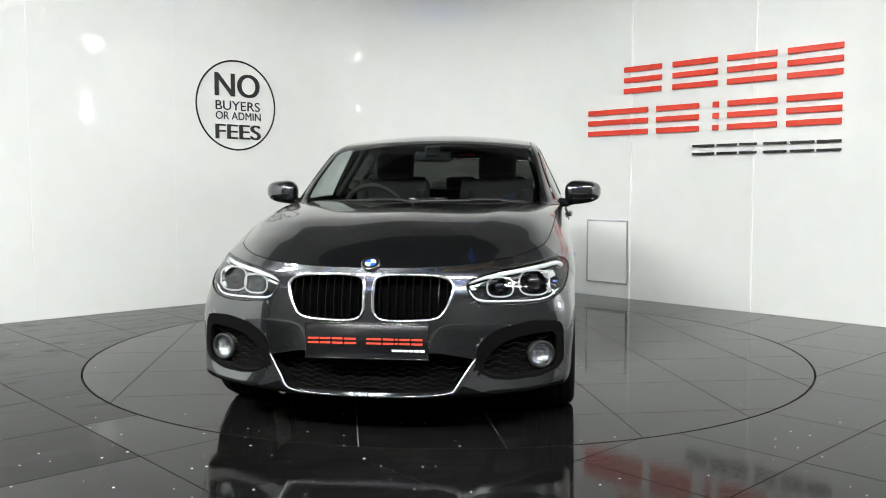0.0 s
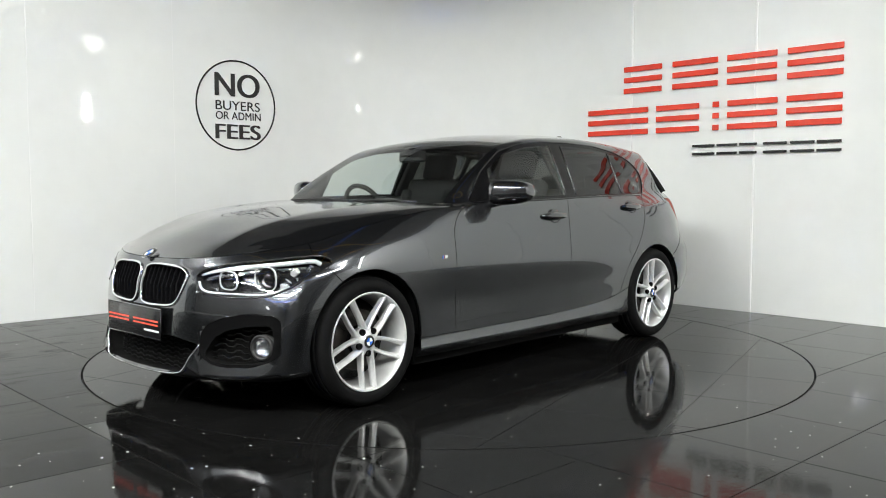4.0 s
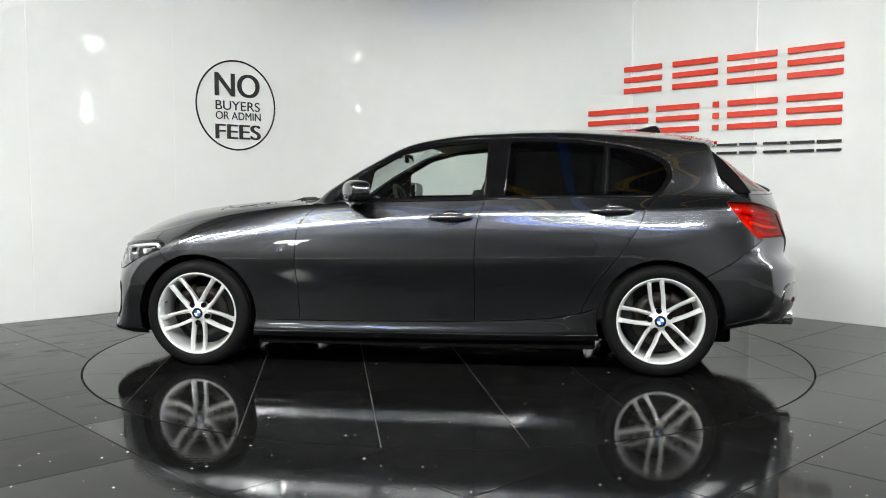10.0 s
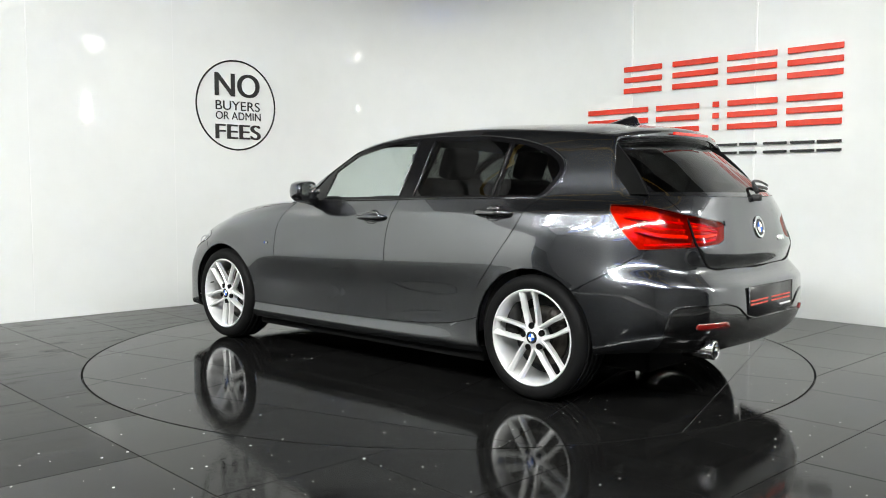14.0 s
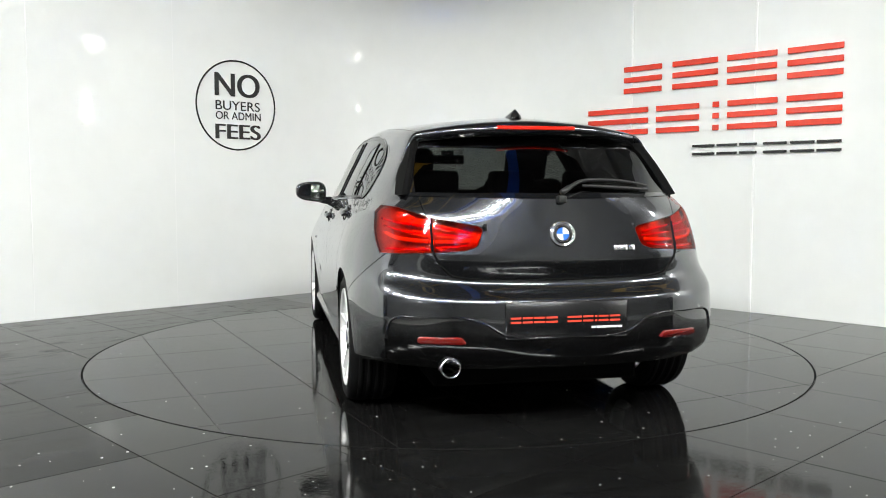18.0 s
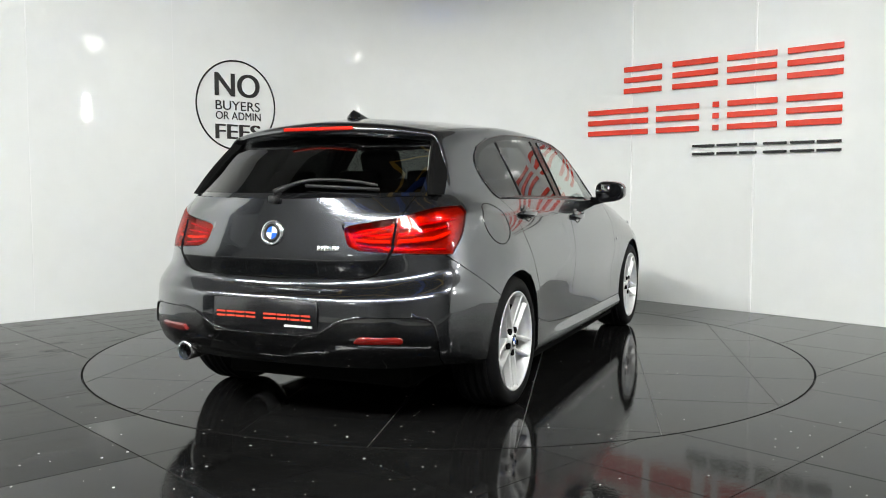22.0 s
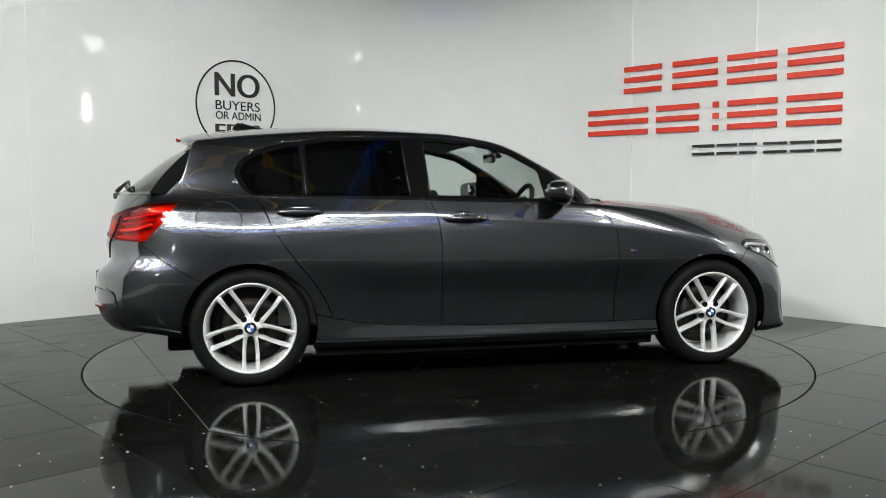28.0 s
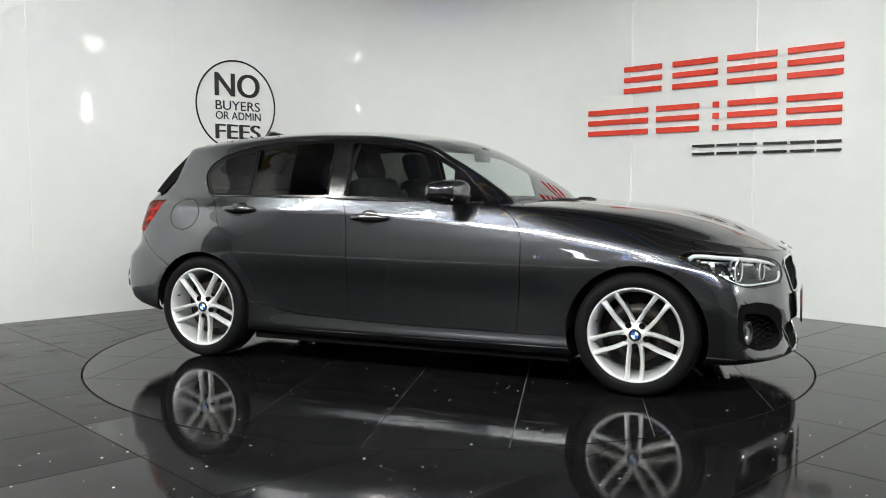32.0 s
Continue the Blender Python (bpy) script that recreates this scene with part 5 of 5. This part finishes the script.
# ---- sides ----
for sgn in (1, -1):
    for x0, x1, z in ((-0.045, -0.292, .892), (-0.958, -1.196, .932)):
        h = new("door_handle")
        h.parent = CAR
        xm = (x0 + x1) / 2
        p, n = on_side(xm, z)
        # bulging dark ellipse: the shade of the hollow cup, put into its colour
        cup = bmesh.new()
        bmesh.ops.create_uvsphere(cup, u_segments=24, v_segments=12, radius=1)
        bmesh.ops.scale(cup, vec=(0.062, 0.012, 0.039), verts=cup.verts)
        bmesh.ops.translate(cup, vec=(xm - 0.004, p.y - 0.006, z), verts=cup.verts)
        part("shaded_handle_cup", cup if sgn > 0 else mirrored(cup), CHARCOAL_AND_SHADE, h)
        lip_ = tube([on_side(xm - 0.004 + 0.062 * math.cos(2 * math.pi * i / 32), z + 0.040 * math.sin(2 * math.pi * i / 32), 0.001)[0] for i in range(32)], 0.0032, 6, True)
        part("cup_rim", lip_ if sgn > 0 else mirrored(lip_), PAINT, h)
        pts, rad = [], []
        for i in range(13):
            t = i / 12
            q = on_side(x0 + (x1 - x0) * t, z)[0]
            pts.append((q.x, q.y + 0.024 * math.sin(math.pi * t) ** 0.35 + 0.002, q.z))
            rad.append(0.007 + 0.0155 * math.sin(math.pi * min(1, max(0.02, t))) ** 0.5)
        b = tube(pts, rad, 12)
        for v in b.verts:
            q = on_side(v.co.x, z)[0].y
            v.co.y = q + (v.co.y - q) * 0.8
        part("handle_bar", b if sgn > 0 else mirrored(b), PAINT, h)
    # door mirror
    m = new("door_mirror")
    m.parent = CAR
    cap = bmesh.new()
    bmesh.ops.create_uvsphere(cap, u_segments=28, v_segments=18, radius=1)
    for v in cap.verts:
        x, y, z = v.co
        f = lambda a, p: math.copysign(abs(a) ** p, a)
        x, y, z = f(x, 0.88), f(y, 0.62), f(z, 0.75)
        x = max(x, -0.55)
        v.co = Vector((0.362 + (0.115 if x < 0 else 0.075) * x - 0.045 * y, 0.930 + 0.108 * y, 1.036 + 0.069 * z * (1 - 0.15 * y) + 0.004 * y))
    low = cap.copy()
    for b, keep_top in ((cap, True), (low, False)):
        g = b.verts[:] + b.edges[:] + b.faces[:]
        bmesh.ops.bisect_plane(b, geom=g, plane_co=(0.372, 0.93, 0.998), plane_no=(0.12, -0.1, 1), clear_inner=keep_top, clear_outer=not keep_top)
    part("mirror_cap", cap if sgn > 0 else mirrored(cap), PAINT, m)
    part("mirror_base", low if sgn > 0 else mirrored(low), PIANO, m)
    g = box(0, 0, 0, 0.004, 0.155, 0.09, 0.0)
    bmesh.ops.bevel(g, geom=[e for e in g.edges if abs((e.verts[0].co - e.verts[1].co).x) > 0.003], offset=0.03, segments=4, affect="EDGES")
    bmesh.ops.translate(g, vec=(0.300, 0.925, 1.037), verts=g.verts)
    part("mirror_glass", g if sgn > 0 else mirrored(g), MIRROR, m)
    strip = tube([(0.425, 0.885, 0.992), (0.42, 0.93, 0.996), (0.395, 0.985, 1.0), (0.35, 1.01, 1.003)], 0.005, 6)
    part("indicator_strip", strip if sgn > 0 else mirrored(strip), LED, m)
    arm = tube([(0.40, 0.79, 0.972), (0.40, 0.83, 0.975), (0.385, 0.885, 0.988)], [0.03, 0.026, 0.024], 10)
    part("mirror_arm", arm if sgn > 0 else mirrored(arm), PIANO, m)
    # window foot strip
    b = tube([on_side(x, z, 0.002)[0] for x, z in [(.50 - 0.09 * i, .981 + (.0 if i < 3 else 0.002 * (i - 3))) for i in range(10)] + [(-.381, .997), (-.708, 1.004), (-1.0, 1.008), (-1.30, 1.011)]], 0.005, 6)
    part("window_strip", b if sgn > 0 else mirrored(b), PIANO, CAR)
    b = tube([on_side(x, z, 0.001)[0] for x, z in DLO if z > 1.0], 0.0045, 6)
    part("window_surround", b if sgn > 0 else mirrored(b), PIANO, CAR, "gloss black window surround")
    # rubber edges of the panes beside the pillars
    for foot, head in (((-.358, 1.016), (-.376, 1.325)), ((-.469, 1.018), (-.497, 1.327)), ((-1.036, 1.024), (-1.055, 1.296))):
        b = tube([on_side(foot[0] + (head[0] - foot[0]) * i / 8, foot[1] + (head[1] - foot[1]) * i / 8, 0.002)[0] for i in range(9)], 0.0042, 6)
        part("pane_seal", b if sgn > 0 else mirrored(b), PIANO, CAR)
    # wing badge as plain slanted stripes
    for k, mat in enumerate((BLUE, RED_DARK, CHROME, CHROME)):
        p, n = on_side(0.845 - 0.009 * k, .700, 0.001)
        o = part("wing_badge_stripe", box(0, 0, 0.001, 0.006, 0.016, 0.003), mat, CAR, smooth=False)
        q = frame_at(Vector((p.x, p.y * sgn, p.z)), Vector((n.x, n.y * sgn, n.z)))
        o.matrix_local = q @ Matrix.Rotation(radians(-18 * sgn), 4, "Z")
# fuel flap on the right flank
_ring = []
for i in range(40):
    a = 2 * math.pi * i / 40
    q = on_side(-1.50 + 0.118 * math.cos(a), 0.895 + 0.094 * math.sin(a), -0.0005)[0]
    _ring.append((q.x, -q.y, q.z))
part("fuel_flap", tube(_ring, 0.0034, 6, True), BLACK, CAR, "round fuel flap joint")


# ---- inside ----
def seat(x, y, wide):
    s = new("front_seat")
    s.parent = CAR
    tagged(s, "dark cloth front seat with headrest")
    part("cushion", box(x + 0.02, y, 0.46, 0.52, wide, 0.16, 0.05, 3), FABRIC, s)
    lean = Matrix.Rotation(radians(-20), 4, "Y")
    part("backrest", box(x - 0.32, y, 0.82, 0.12, wide, 0.62, 0.05, 3, lean), FABRIC, s)
    for d in (-1, 1):
        part("bolster", box(x - 0.28, y + d * (wide / 2 - 0.04), 0.80, 0.14, 0.08, 0.5, 0.035, 3, lean), FABRIC, s)
    part("headrest", box(x - 0.445, y, 1.205, 0.10, 0.26, 0.19, 0.045, 3, lean), FABRIC, s)
    for d in (-0.06, 0.06):
        part("headrest_post", tube([(x - 0.41, y + d, 1.08), (x - 0.435, y + d, 1.16)], 0.006, 8), CHROME, s)


seat(0.02, 0.36, 0.50)
seat(0.02, -0.36, 0.50)
_r = new("rear_bench")
_r.parent = CAR
tagged(_r, "dark cloth rear bench with three headrests")
part("cushion", box(-0.92, 0, 0.48, 0.5, 1.22, 0.16, 0.05, 3), FABRIC, _r)
part("backrest", box(-1.22, 0, 0.78, 0.12, 1.22, 0.56, 0.05, 3, Matrix.Rotation(radians(-20), 4, "Y")), FABRIC, _r)
for y in (-0.4, 0, 0.4):
    part("headrest", box(-1.34, y, 1.09, 0.08, 0.24, 0.12, 0.035, 3), FABRIC, _r)
_d = new("dashboard")
_d.parent = CAR
tagged(_d, "black soft dashboard with instrument hood")
part("dash_top", box(0.60, 0, 0.875, 0.42, 1.36, 0.13, 0.05, 3, Matrix.Rotation(radians(6), 4, "Y")), INSIDE, _d)
part("dash_front", box(0.44, 0, 0.70, 0.18, 1.34, 0.32, 0.05, 3), INSIDE, _d)
part("instrument_hood", box(0.43, -0.36, 0.955, 0.16, 0.36, 0.06, 0.03, 3), INSIDE, _d)
part("centre_screen", box(0.42, 0.0, 0.965, 0.02, 0.24, 0.08, 0.008), PIANO, _d)
_sw = new("steering_wheel")
_sw.parent = CAR
part("steering_rim", tube([(0.185 * math.cos(2 * math.pi * i / 36), 0.185 * math.sin(2 * math.pi * i / 36), 0) for i in range(36)], 0.016, 8, True), INSIDE, _sw)
part("steering_hub", lathe([(0, 0.02), (0.05, 0.018), (0.07, 0.0), (0.06, -0.03), (0, -0.04)], 24, "Z"), INSIDE, _sw)
for a in (0, 180, 270):
    part("steering_spoke", tube([(0.05 * math.cos(radians(a)), 0.05 * math.sin(radians(a)), 0), (0.18 * math.cos(radians(a)), 0.18 * math.sin(radians(a)), 0)], 0.014, 6), SATIN, _sw)
_sw.matrix_local = Matrix.Translation((0.285, -0.36, 0.905)) @ Matrix.Rotation(radians(-66), 4, "Y") @ Matrix.Rotation(radians(-90), 4, "Z")
_im = new("rear_view_mirror")
_im.parent = CAR
part("mirror_shell", box(0.205, 0, 1.255, 0.03, 0.23, 0.065, 0.014, 3), PIANO, _im)
part("mirror_stem", tube([(0.215, 0, 1.27), (0.25, 0, 1.298)], 0.012, 8), PIANO, _im)
part("sensor_pod", box(0.245, 0, 1.285, 0.08, 0.09, 0.025, 0.01, 2, Matrix.Rotation(radians(38), 4, "Y")), PIANO, _im)
part("parcel_shelf", box(-1.66, 0, 0.965, 0.52, 1.16, 0.025, 0.008), INSIDE, CAR)
_b = PANELS["roof"]
_b = join(_b.copy(), mirrored(_b))
bmesh.ops.remove_doubles(_b, verts=_b.verts, dist=0.0008)
_b.normal_update()
for v in _b.verts:
    v.co -= v.normal * 0.03
part("headlining", _b, LINING, CAR)
for sgn in (1, -1):
    for x0, x1 in ((.66, -.30), (-.32, -1.2)):
        b = box((x0 + x1) / 2, 0.765 * sgn, 0.64, x0 - x1, 0.05, 0.66, 0.015)
        part("door_card", b, INSIDE, CAR)
    b = box(-0.42, 0.665 * sgn, 1.17, 0.10, 0.03, 0.40, 0.012, 2, Matrix.Rotation(radians(33 * sgn), 4, "X"))
    part("pillar_trim", b, INSIDE, CAR)
part("cabin_floor", box(-0.4, 0, 0.30, 2.1, 1.4, 0.05, 0.01), INSIDE, CAR)
part("bulkhead", box(0.82, 0, 0.6, 0.05, 1.4, 0.6, 0.02), INSIDE, CAR)
for y0, y1 in ((0.60, 0.02), (0.02, -0.55)):
    w_ = new("front_wiper")
    w_.parent = CAR
    s0 = Vector((0.80, y0, 0.972))
    part("wiper_blade", tube([s0 + Vector((-0.03 - 0.018 * (i / 8) + 0.05 * (i / 8) * (1 - i / 8), (y1 - y0) * i / 8, 0.012 + 0.02 * i / 8 * (1 - i / 8))) for i in range(9)], 0.007, 6), PLASTIC, w_)
    part("wiper_arm", tube([s0 + Vector((0.03, 0.02, 0.0)), s0 + Vector((0.0, -0.14, 0.022)), s0 + Vector((-0.03, (y1 - y0) * 0.55, 0.024))], 0.008, 6), PLASTIC, w_)


def motions():
    """The turntable turns evenly and carries the car round."""
    car_rows, table_rows = [], []
    for i in range(65):
        t = i * 0.5
        turn = Matrix.Rotation(radians(-90 - START - SPIN * t), 4, "Z")
        car_rows.append((t, turn @ Matrix.Translation((0.0612, -0.0591, 0))))
        table_rows.append((t, Matrix.Rotation(radians(-SPIN * t), 4, "Z")))
    walk(CAR, car_rows)
    walk(TABLE, table_rows)


motions()
